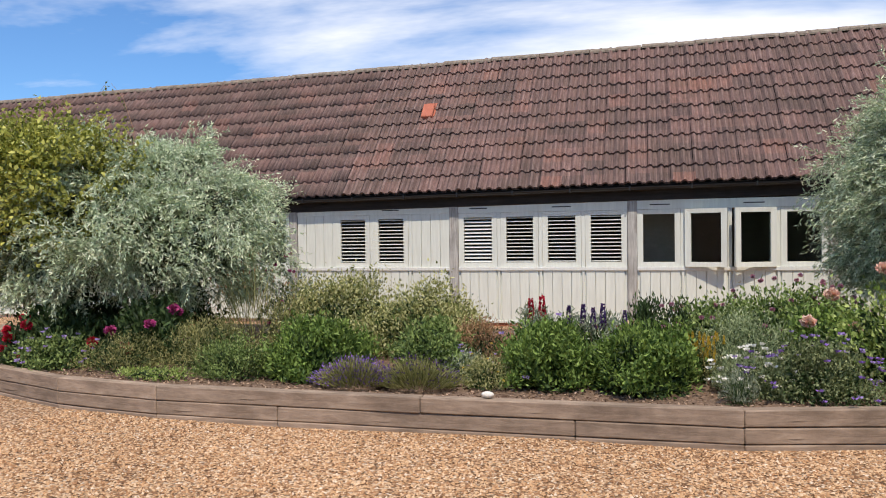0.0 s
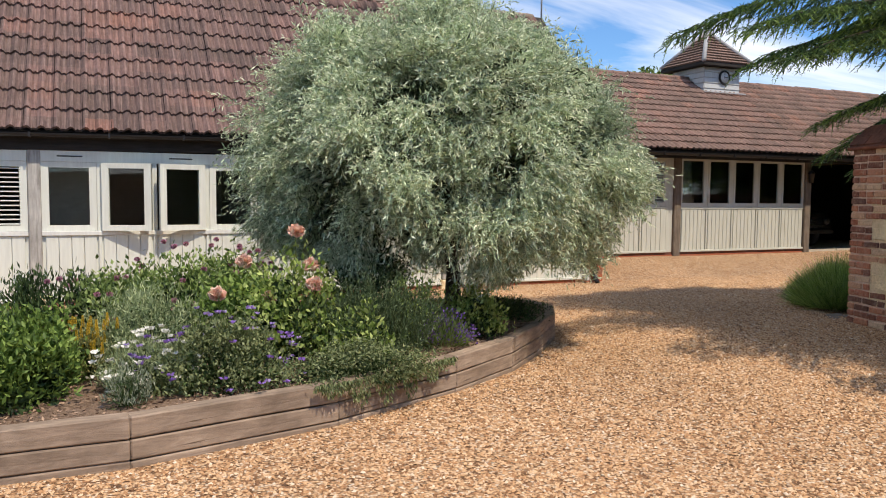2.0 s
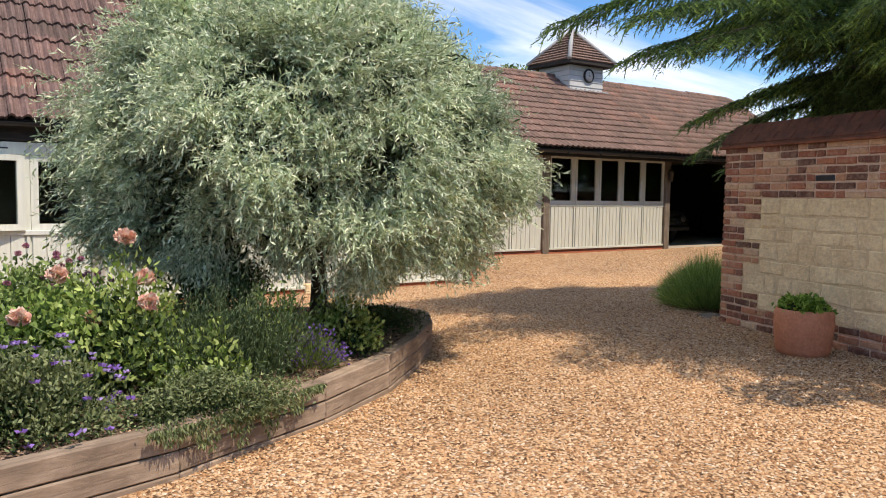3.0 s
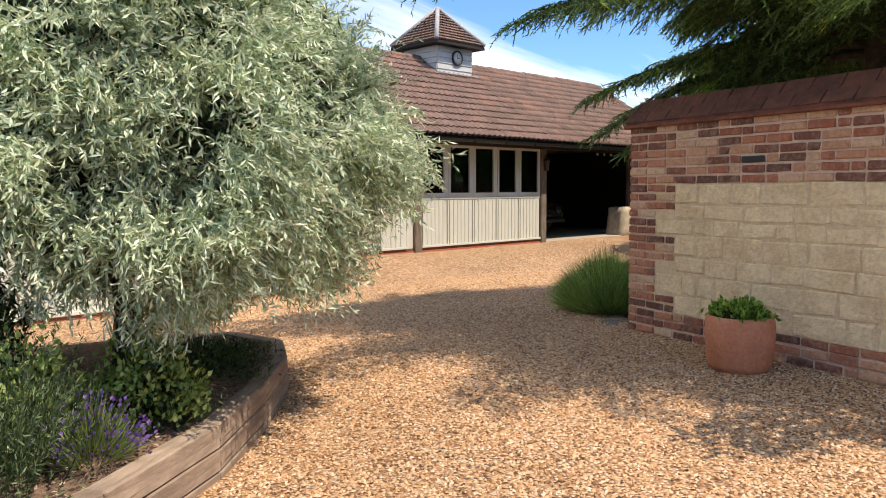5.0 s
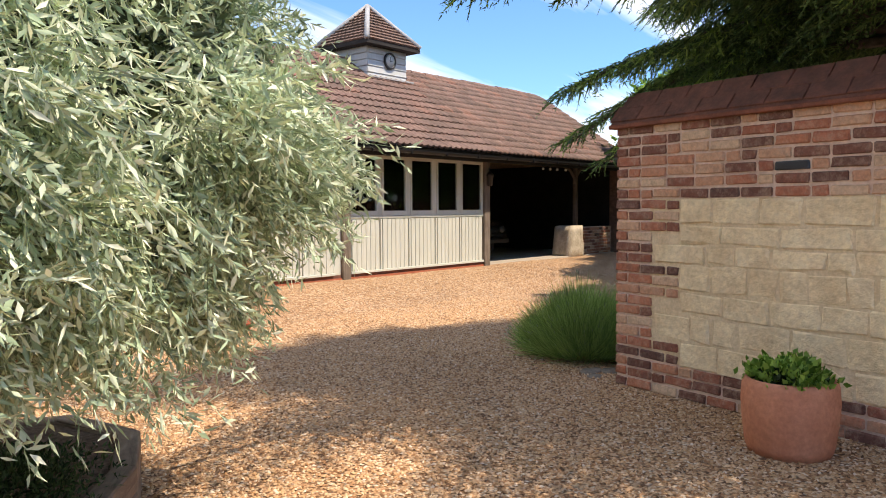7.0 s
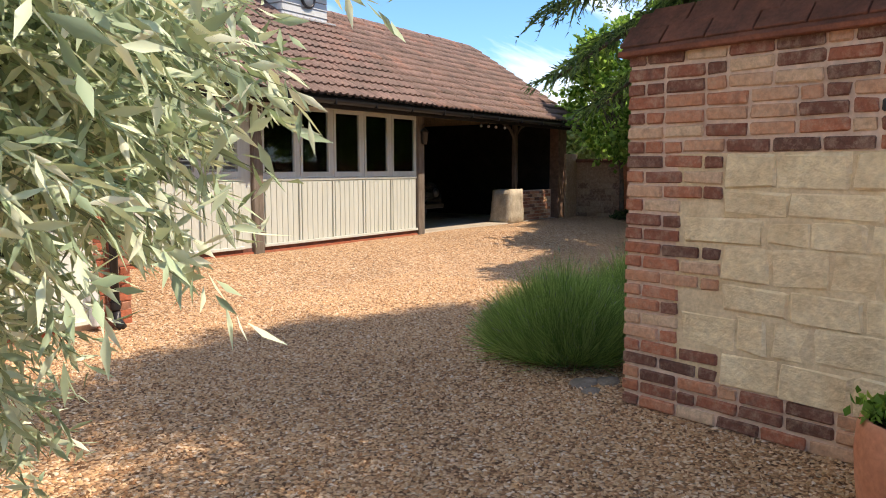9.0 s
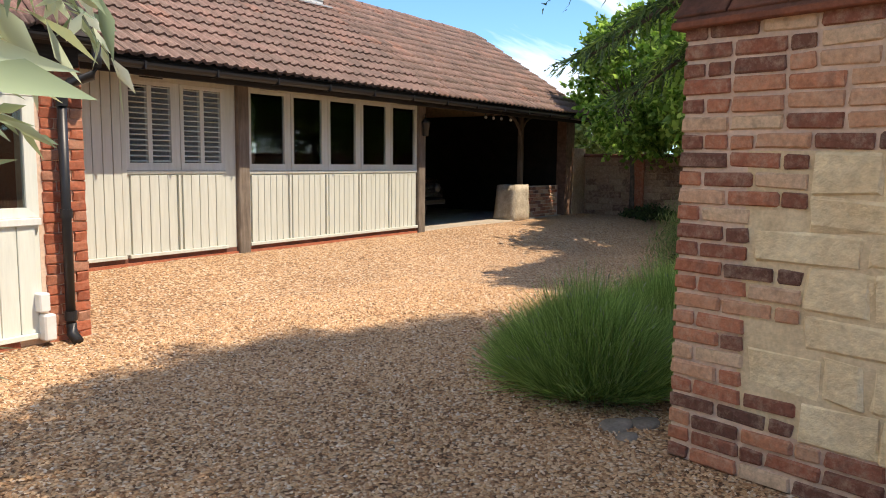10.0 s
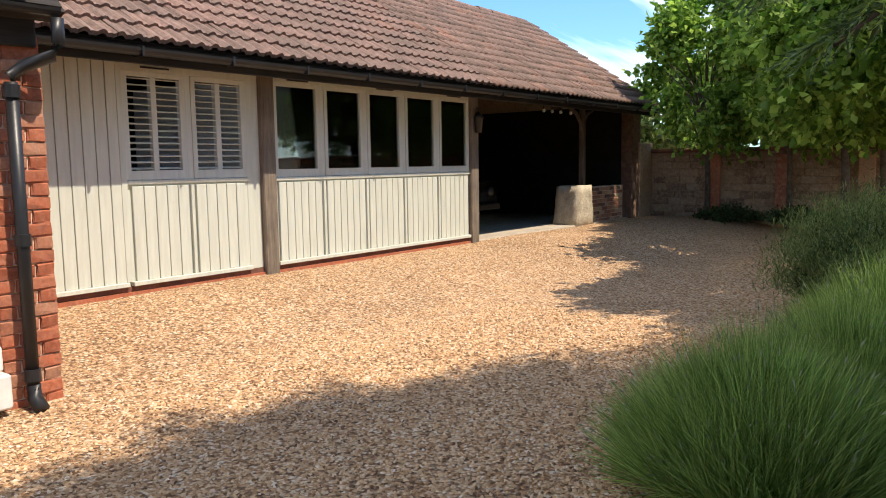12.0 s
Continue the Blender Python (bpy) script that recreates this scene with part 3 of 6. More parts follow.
def board_run(panel, x0, x1, y, z0, z1, paint, pitch=0.1, wide=0.091):
    n = max(1, int(round((x1 - x0) / pitch)))
    step = (x1 - x0) / n
    me = box_mesh("board", step - (pitch - wide) - 0.002, 0.024, z1 - z0, paint, 0.003)
    r = random.Random(int(x0 * 100))
    for i in range(n):
        link_mesh("board", me, None, panel, m=pose(x0 + (i + 0.5) * step, y - 0.012 + r.uniform(-0.0015, 0.0015), (z0 + z1) / 2))


def bay(parent, x0, x1, y, zb, zs, zt, zh, fills, paint, opened=(), stile=False):
    """Timber bay between two posts: boarded below the sill, lights above."""
    n = len(fills)
    pw = (x1 - x0) / n
    panel = box("wall_panel", x0, x1, y, y + 0.05, zb, zs, paint, parent, 0.0)
    for i in range(n):
        a, b = x0 + i * pw, x0 + (i + 1) * pw
        pitch, wide = (0.155, 0.1505) if paint is M_PAINT else (0.112, 0.1055)
        board_run(panel, a + 0.04, b - 0.04, y - 0.001, zb + 0.04, zs - 0.02, paint, pitch, wide)
        if i:
            box("batten", a - 0.018, a + 0.018, y - 0.03, y - 0.001, zb + 0.04, zs - 0.02, paint, panel, 0.003)
    box("drip_board", x0, x1, y - 0.05, y - 0.001, zb, zb + 0.04, paint, parent, 0.004)
    jut = 0.045 if paint is M_PAINT else 0.028
    box("sill", x0, x1, y - jut, y + 0.05, zs - 0.02 + (0.045 - jut), zs + 0.035, M_TRIM if paint is M_PAINT else paint, parent, 0.005)
    box("head_board", x0, x1, y - 0.02, y + 0.05, zt, zh, paint, parent, 0.004)
    for i, f in enumerate(fills):
        a, b = x0 + i * pw, x0 + (i + 1) * pw
        if i:
            box("mullion", a - 0.03, a + 0.03, y - 0.012, y + 0.05, zs + 0.035, zt, M_FRAME_W if paint is M_PAINT_W else paint, parent, 0.003)
        lo = a + (0.03 if i else 0.0)
        hi = b - (0.03 if i < n - 1 else 0.0)
        if f != "board" and i % 2 == 0:
            box("slot_vent", a + pw * 0.28, a + pw * 0.72, y - 0.028, y - 0.02, (zt + zh) / 2 - 0.008, (zt + zh) / 2 + 0.008, M_BLACK, parent, 0.002)
        if f == "board":
            p = box("wall_panel", lo, hi, y + 0.012, y + 0.05, zs + 0.035, zt, paint, parent, 0)
            board_run(p, lo, hi, y + 0.011, zs + 0.035, zt, paint, 0.16, 0.155)
        else:
            sw, hg = 0.0, "left"
            for k, s, g in opened:
                if k == i:
                    sw, hg = s, g
            framed_window(parent, lo + 0.003, hi - 0.003, y + 0.012, zs + 0.038, zt - 0.003, f, paint, 0.085 if paint is M_PAINT else 0.052, sw, hg, stile, 34 if paint is M_PAINT and n == 4 and i == 0 else 13, 0.85 if paint is M_PAINT else 1.6)


def gutter(name, x0, x1, y, z, parent, r=0.055):
    bm = bmesh.new()
    prof = [(y + r * math.cos(a), z + r * math.sin(a)) for a in np.linspace(math.pi, 2 * math.pi, 9)]
    prof += [(y + (r - 0.006) * math.cos(a), z + (r - 0.006) * math.sin(a)) for a in np.linspace(2 * math.pi, math.pi, 9)]
    a = [bm.verts.new((x0, p[0], p[1])) for p in prof]
    b = [bm.verts.new((x1, p[0], p[1])) for p in prof]
    for i in range(len(prof)):
        j = (i + 1) % len(prof)
        bm.faces.new((a[i], a[j], b[j], b[i]))
    ob = part(name, bm, M_BLACK, parent, "black half-round gutter")
    for x in np.arange(x0 + 0.4, x1, 0.9):
        box("bracket", x - 0.012, x + 0.012, y - r - 0.006, y + r + 0.02, z - r - 0.006, z + 0.012, M_BLACK, ob, 0.002)
    return ob


def brick_set(material, stretcher=0.222, height=0.0725):
    out = {}
    for nm, ln in (("stretcher", stretcher), ("header", stretcher * 0.455)):
        out[nm] = [box_mesh("brick", ln, 0.05, height, material, 0.007, 0.005, 31 * k + int(ln * 1000)) for k in range(6)]
    return out


# ---- the long barn with the casements ----
AY = 12.15                      # front face
A_EAVE, A_RIDGE = (11.98, 2.17), (14.38, 4.78)
BARN_LEAN = pose(-5.5, 0, 0, 0, -0.66, 0) @ pose(5.5, 0, 0)      # the old roof climbs a little towards its gable
barn = thing("barn", label="long low barn with sage-white timber bays and clay tiled roof", category="building")
A_POSTS = [-14.55, -11.7, -8.85, -6.0, -3.13, -0.3, 2.53, 5.36]
FILL = {-6.0: ("board", "louvre", "louvre", "board"), -3.13: ("louvre",) * 4}
for i, xp in enumerate(A_POSTS):
    bm = bmesh.new()
    add_box(bm, xp - 0.075, xp + 0.075, AY - 0.035, AY + 0.12, 0.16, 2.06, 0.012)
    for v in bm.verts:
        v.co.x += 0.008 * math.sin(v.co.z * 7 + i)
    part("post", bm, M_POST, barn, "cracked silvery grey oak post")
    box("pad_stone", xp - 0.1, xp + 0.1, AY - 0.06, AY + 0.15, -0.1, 0.16, M_LIME, barn, 0.015)
    x1 = A_POSTS[i + 1] - 0.075 if i < len(A_POSTS) - 1 else 7.93
    fills = FILL.get(xp, ("pane",) * 4)
    opened = ((1, 14, "left"), (2, 14, "right")) if xp == -0.3 else ()
    bay(barn, xp + 0.075, x1, AY, 0.08, 0.94, 1.855, 2.0, fills, M_PAINT, opened)
box("plinth", -16.0, 7.93, AY - 0.01, AY + 0.2, -0.2, 0.078, M_MORTAR, barn, 0.0)
box("wall_plate", -16.0, 8.3, AY - 0.04, AY + 0.16, 1.932, 2.15, M_BEAM, barn, 0.008, "black-stained timber wall plate").matrix_local = BARN_LEAN
gutter("gutter", -16.0, 8.36, 11.965, 2.135, barn, 0.045).matrix_local = BARN_LEAN
gable_prism("roof_deck", -16.2, 8.42, [(12.0, 2.13), A_RIDGE, (A_RIDGE[0] * 2 - 12.0, 2.13), (A_RIDGE[0] * 2 - 12.1, 2.05), (A_RIDGE[0], 4.68), (12.1, 2.08)], M_BEAM, barn).matrix_local = BARN_LEAN
box("rear_wall", -16.0, 8.3, 16.5, 16.7, -0.2, 2.1, M_INSIDE, barn, 0)
box("inner_floor", -16.0, 8.2, AY + 0.2, 16.5, -0.2, 0.05, M_CONC, barn, 0)
gable_prism("gable_wall", 8.1, 8.3, [(AY + 0.002, -0.2), (AY + 0.002, 2.15), (14.38, 4.72), (16.68, 2.15), (16.68, -0.2)], M_BRICK_RED, barn)
gable_prism("gable_wall", -16.0, -15.8, [(AY + 0.002, -0.2), (AY + 0.002, 2.15), (14.38, 4.72), (16.68, 2.15), (16.68, -0.2)], M_BRICK_RED, barn)
box("inner_wall", -0.25, 0.42, 12.75, 12.85, 0.05, 2.4, M_INSIDE, barn, 0)
box("inner_wall", -3.2, -3.08, AY + 0.5, 16.0, 0.05, 2.5, M_INSIDE, barn, 0)
box("inner_wall", 2.5, 2.6, AY + 0.5, 16.0, 0.05, 2.5, M_INSIDE, barn, 0)
roof_a = gable_prism("roof", -16.2, 8.4, [(11.99, 2.155), (A_RIDGE[0], A_RIDGE[1] - 0.012), (A_RIDGE[0], A_RIDGE[1] - 0.04), (12.02, 2.14)], M_BEAM, barn)
roof_a.matrix_local = BARN_LEAN
ME_TILE = tile_mesh("tile", 0.33, 0.40, M_TILE)
tiled_slope(roof_a, ME_TILE, -16.2, 8.42, A_EAVE, A_RIDGE, 0.33, 0.34, lambda x, j: -5.0 < x < 3.9, M_TILE, 3)
M_RIDGE = mat_rough("lichened_ridge_tile", (0.13, 0.10, 0.08), (0.36, 0.31, 0.25), 14.0)
ridge_cap(roof_a, -16.2, 8.4, A_RIDGE[0], A_RIDGE[1] - 0.02, M_RIDGE, 0.095)
# the one bright vent tile
vt = thing("vent_tile", (-3.89, 13.33, 3.66), "single new orange clay vent tile on the old roof", "roof vent")
vm = pose(0, 0, 0, math.degrees(math.atan2(2.67, 2.4)), 0, 0)
bm = bmesh.new()
add_box(bm, -0.105, 0.105, -0.12, 0.24, 0.0, 0.10, 0.012, vm)
part("hood", bm, M_CLAY_NEW, vt)
bm = bmesh.new()
add_box(bm, -0.13, 0.13, -0.05, 0.32, -0.01, 0.035, 0.006, vm)
part("base_tile", bm, M_CLAY_NEW, vt)
# brick pier at the barn's end
pier = box("brick_pier", 7.93, 8.3, AY - 0.002, AY + 0.3, -0.2, 2.0, M_MORTAR, barn, 0)
RED = brick_set(M_BRICK_RED)
for c in range(26):
    z = 0.0 + c * 0.078
    if c % 2:
        run = [("stretcher", 8.19), ("header", 8.018)]
    else:
        run = [("header", 8.247), ("stretcher", 8.075)]
    for nm, x in run:
        link_mesh("brick", RED[nm][(c * 3) % 4], None, pier, m=pose(x, AY + 0.008, z + 0.0325))
for i in range(56):
    x = -4.6 + i * 0.2225
    if x < 7.85:
        link_mesh("brick", RED["stretcher"][i % 4], None, pier.parent, m=pose(x, AY, 0.035))

# downpipe with its swan neck, and the white box beside it
dp = thing("downpipe", (0, 0, 0), "black plastic downpipe with swan neck at the brick corner", "downpipe")
tube("pipe", [(8.1, 12.07, 1.88), (8.1, 12.07, 0.10)], 0.036, M_BLACK, dp, 12)
tube("swan_neck", [(8.32, 11.95, 2.24), (8.32, 11.95, 2.10), (8.29, 11.97, 2.03), (8.16, 12.04, 1.97), (8.11, 12.07, 1.92), (8.1, 12.07, 1.82)], 0.036, M_BLACK, dp, 12)
tube("shoe", [(8.1, 12.07, 0.16), (8.1, 12.06, 0.08), (8.1, 11.98, 0.03)], [0.04, 0.042, 0.04], M_BLACK, dp, 12)
for z in (1.83, 1.0, 0.22):
    bm = bmesh.new()
    add_tube(bm, [(8.1, 12.07, z - 0.035), (8.1, 12.07, z + 0.035)], 0.045, 18)
    part("collar", bm, M_BLACK, dp)
wb = thing("socket_box", (0, 0, 0), "small white outdoor socket box with cable on the brick", "socket box")
box("body", 7.86, 7.94, 12.05, 12.14, 0.28, 0.42, M_WHITE, wb, 0.01)
box("flap", 7.88, 7.97, 12.03, 12.13, 0.06, 0.26, M_WHITE, wb, 0.012)

# television aerial on the gable
aer = thing("aerial", (0, 0, 0), "thin grey television aerial on the barn gable", "aerial")
tube("mast", [(8.36, 14.4, 4.6), (8.36, 14.4, 6.3)], 0.018, M_LEAD, aer)
tube("boom", [(8.05, 14.4, 5.65), (8.75, 14.4, 5.62)], 0.01, M_LEAD, aer, 6)
for k in range(7):
    tube("element", [(8.08 + k * 0.1, 14.2, 5.65), (8.08 + k * 0.1, 14.6, 5.65)], 0.005, M_LEAD, aer, 5)

# ---- the long shed with the open bay ----
WY, WZ = 14.0, 0.28
W_EAVE, W_RIDGE = (13.46, 2.44), (16.5, 4.42)
shed = thing("shed", label="long open-fronted shed, grey-green boarding under clay tiles", category="building")
WP = WZ + 0.05                  # panels stand on a low brick plinth
box("plinth", 8.32, 11.36, WY - 0.012, WY + 0.06, WZ - 0.15, WP - 0.002, M_COPING, shed, 0.004)
box("plinth", 11.57, 15.12, WY - 0.012, WY + 0.06, WZ - 0.15, WP - 0.002, M_COPING, shed, 0.004)
box("wall_panel", 8.32, 9.80, WY + 0.001, WY + 0.06, WP, 2.36, M_PAINT_W, shed, 0)
sp = box("wall_panel", 8.32, 9.82, WY + 0.02, WY + 0.05, WP, 2.34, M_PAINT_W, shed, 0)
board_run(sp, 8.32, 9.82, WY, WP + 0.04, 2.34, M_PAINT_W, 0.118, 0.1115)
box("drip_board", 8.32, 9.82, WY - 0.05, WY - 0.001, WP, WP + 0.04, M_PAINT_W, shed, 0.004)
box("batten", 9.80, 9.86, WY - 0.03, WY, WP + 0.04, 2.34, M_PAINT_W, shed, 0.003)
bay(shed, 9.86, 11.20, WY, WP, 1.25, 2.26, 2.34, ("louvre", "louvre"), M_PAINT_W, (), True)
box("wall_panel", 11.2, 11.37, WY - 0.004, WY + 0.05, WP, 2.34, M_PAINT_W, shed, 0.003)
bay(shed, 11.56, 15.12, WY, WP, 1.24, 2.29, 2.34, ("pane",) * 5, M_PAINT_W)
box("plinth", 8.32, 15.3, WY - 0.03, WY + 0.3, -0.1, WZ - 0.002, M_BRICK_RED, shed, 0)
for x in (11.46, 15.22):
    box("post", x - 0.09, x + 0.09, WY - 0.06, WY + 0.12, 0.15, 2.42, M_POST_W, shed, 0.012, "weathered brown-grey oak post")
box("wall_plate", 8.32, 20.9, WY - 0.05, WY + 0.15, 2.342, 2.56, M_BEAM, shed, 0.01)
box("fascia", 8.32, 20.95, 13.50, 13.54, 2.26, 2.42, M_BEAM, shed, 0.005)
gutter("gutter", 8.42, 20.95, 13.435, 2.375, shed, 0.062)
gable_prism("roof_deck", 8.32, 20.92, [(13.50, 2.44), W_RIDGE, (19.54, 2.44), (19.5, 2.38), (16.5, 4.33), (13.54, 2.38)], M_BEAM, shed)
box("rear_wall", 8.32, 21.0, 18.9, 19.1, -0.2, 2.7, M_SHED_SHADE, shed, 0)
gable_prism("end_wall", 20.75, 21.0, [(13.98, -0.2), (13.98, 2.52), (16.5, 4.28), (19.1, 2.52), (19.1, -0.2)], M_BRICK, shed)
gable_prism("cross_wall", 15.14, 15.24, [(14.12, 0.0), (14.12, 2.5), (16.5, 4.28), (18.9, 2.5), (18.9, 0.0)], M_SHED_SHADE, shed)
box("inner_floor", 8.32, 15.14, 14.3, 18.9, -0.2, 0.28, M_CONC, shed, 0)
box("inner_wall", 12.9, 13.0, 14.6, 18.9, 0.28, 2.6, M_INSIDE, shed, 0)
# black sheets added over end wall and roof to imitate the bay's shade
box("inner_wall", 20.70, 20.745, 14.2, 18.9, 0.26, 2.5, M_SHED_SHADE, shed, 0)
gable_prism("inner_roof", 15.26, 20.70, [(13.66, 2.37), (16.5, 4.2), (19.4, 2.37), (19.4, 2.33), (16.5, 4.16), (13.66, 2.33)], M_SHED_SHADE, shed)
box("garage_floor", 15.24, 20.75, 14.0, 18.9, -0.2, 0.262, M_CONC, shed, 0.01, "pale concrete floor slab")
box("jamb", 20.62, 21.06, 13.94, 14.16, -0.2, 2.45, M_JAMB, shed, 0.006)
roof_w = gable_prism("roof", 8.32, 20.92, [(13.48, 2.435), (16.5, 4.405), (16.5, 4.38), (13.51, 2.42)], M_BEAM, shed)
ME_TILE_W = tile_mesh("tile", 0.30, 0.34, M_TILE_W, 2, 0.017)
tiled_slope(roof_w, ME_TILE_W, 8.34, 20.95, W_EAVE, W_RIDGE, 0.30, 0.28, lambda x, j: x < 14.9 and j < 13, M_TILE_W, 9)
ridge_cap(roof_w, 8.34, 20.9, 16.5, 4.40, M_TILE_W, 0.1)

# cupola with the clock
cup = thing("cupola", (0, 0, 0), "small boarded cupola with pyramid tiled roof and clock", "cupola")
CX, CY, CW = 14.42, 16.48, 0.56
bm = bmesh.new()
add_box(bm, CX - CW + 0.02, CX + CW - 0.02, CY - CW + 0.02, CY + CW - 0.02, 3.6, 4.8)
part("core", bm, M_PAINT_W, cup)
M_CUP = mat_paint("pale_grey_boards", (0.50, 0.52, 0.52))
for k in range(8):
    z = 3.75 + k * 0.13
    for a in (0, -90, 90, 180):
        bm = bmesh.new()
        add_box(bm, -CW, CW, -CW - 0.022, -CW + 0.02, z, z + 0.125, 0.004)
        for v in bm.verts:
            if v.co.z > z + 0.06 and v.co.y < -CW:
                v.co.y += 0.016
            v.co = pose(CX, CY, 0, 0, 0, a) @ v.co
        part("weatherboard", bm, M_CUP, cup)
bm = bmesh.new()
EH = 0.77
base = [bm.verts.new((CX + EH * a, CY + EH * b, 4.74)) for a, b in ((-1, -1), (1, -1), (1, 1), (-1, 1))]
low = [bm.verts.new((CX + (EH + 0.01) * a, CY + (EH + 0.01) * b, 4.66)) for a, b in ((-1, -1), (1, -1), (1, 1), (-1, 1))]
top = bm.verts.new((CX, CY, 5.6))
bm.faces.new(low[::-1])
for i in range(4):
    j = (i + 1) % 4
    bm.faces.new((base[i], base[j], top))
    bm.faces.new((low[i], low[j], base[j], base[i]))
cup_roof = part("roof", bm, M_BEAM, cup)
ME_CT = tile_mesh("tile", 0.11, 0.13, M_TILE_W, 1, 0.004)
for side in range(4):
    for j in range(11):
        s = j / 11
        half = EH * (1 - s) - 0.02
        n = max(1, int(2 * half / 0.115))
        for i in range(n):
            x = -half + (i + 0.5) * 2 * half / n - 0.055
            m = pose(CX, CY, 0, 0, 0, 90 * side) @ pose(x, -EH * (1 - s) - 0.004, 4.745 + 0.86 * s, 45, 0, 0)
            if side in (0, 3):
                link_mesh("tile", ME_CT, None, cup_roof, m=m)
for a in range(4):
    sx, sy = ((-1, -1), (1, -1), (1, 1), (-1, 1))[a]
    tube("hip_roll", [(CX + sx * (EH + 0.01), CY + sy * (EH + 0.01), 4.755), (CX, CY, 5.63)], [0.055, 0.05], M_LEAD, cup_roof, 8, "pale lead hip roll")
bm = bmesh.new()
add_box(bm, CX - CW - 0.1, CX + CW + 0.1, CY - CW - 0.14, CY - CW, 4.02, 4.05, 0.004)
part("flashing", bm, M_LEAD, cup)
clk = tagged(bpy.data.objects.new("clock", None), "round clock with black rim and white dial on the cupola", "clock")
scene.collection.objects.link(clk)
clk.matrix_world = pose(CX + 0.05, CY - CW - 0.022, 4.42, 90, 0, 0)
lathe("dial", [(0.14, 0.0), (0.14, 0.02)], M_WHITE, clk)
lathe("rim", [(0.17, -0.005), (0.17, 0.035), (0.135, 0.04), (0.135, 0.015)], M_BLACK, clk)
box("hand", -0.006, 0.006, -0.02, 0.09, 0.022, 0.026, M_BLACK, clk, 0)
box("hand", -0.02, 0.065, -0.006, 0.006, 0.026, 0.030, M_BLACK, clk, 0)

# open bay: stone, oak post with brace, low wall, lantern, car
rock = thing("corner_stone", (18.72, 14.22, 0.24), "rough pale upright stone at the garage mouth", "stone")
bm = bmesh.new()
bmesh.ops.create_cube(bm, size=1.0)
bmesh.ops.subdivide_edges(bm, edges=bm.edges[:], cuts=4, use_grid_fill=True)
for v in bm.verts:
    t = v.co.z + 0.5
    v.co = Vector((v.co.x * (0.66 - 0.10 * t) + 0.05 * t, v.co.y * (0.5 - 0.08 * t), t * 0.72))
    v.co += Vector(noise.noise_vector(v.co * 4.0)) * 0.035
    if v.co.z < 0.02:
        v.co.z = -0.1
part("block", bm, M_ROCK, rock, smooth=True)
op = thing("oak_post", (19.02, 14.2, 0.95), "oak post in shade-darkened brown with curved braces standing on the stone", "post")
bm = bmesh.new()
add_box(bm, -0.05, 0.05, -0.05, 0.05, 0, 1.42, 0.01)
part("shaft", bm, M_POST_SHADE, op)
tube("brace", [(0, 0, 0.95), (-0.07, 0, 1.15), (-0.25, 0, 1.32), (-0.5, 0, 1.40)], 0.035, M_POST_SHADE, op, 6)
tube("brace", [(0, 0, 1.05), (0.07, 0, 1.2), (0.2, 0, 1.33), (0.4, 0, 1.40)], 0.035, M_POST_SHADE, op, 6)
low = thing("low_brick_wall", (0, 0, 0), "low old brick wall beside the garage mouth", "wall", kind="structure")
core = box("core", 19.1, 20.62, 14.12, 14.32, 0.1, 0.92, M_MORTAR, low, 0)
OLD = brick_set(M_BRICK, 0.231, 0.0635)
for c in range(9):
    x = 19.22 + (c % 2) * 0.11
    while x < 20.55:
        link_mesh("brick", OLD["stretcher"][(c + int(x * 7)) % 4], None, core, m=pose(x, 14.13, 0.27 + c * 0.075))
        x += 0.225
lan = thing("wall_lantern", (15.24, 13.9, 1.95), "black wall lantern on the oak post", "lantern")
lathe("body", [(0.05, -0.12), (0.075, 0.08), (0.09, 0.09), (0.02, 0.17)], M_BLACK, lan, 6)
tube("arm", [(0, 0.05, 0.2), (0, 0.0, 0.24), (0, 0, 0.16)], 0.01, M_BLACK, lan, 6)


# white globes added in place of four small white dots of unknown kind
for x in (17.65, 17.94, 18.24, 18.61):
    bulb = thing("garage_bulb", (x, 14.22, 2.27), "small white globe set under the garage beam", "bulb", "garage bulbs")
    lathe("globe", [(0.008, -0.032), (0.022, -0.024), (0.03, -0.006), (0.026, 0.012), (0.012, 0.026)], M_WHITE, bulb, 14)
    lathe("cap", [(0.012, 0.024), (0.012, 0.075)], M_BLACK, bulb, 10)


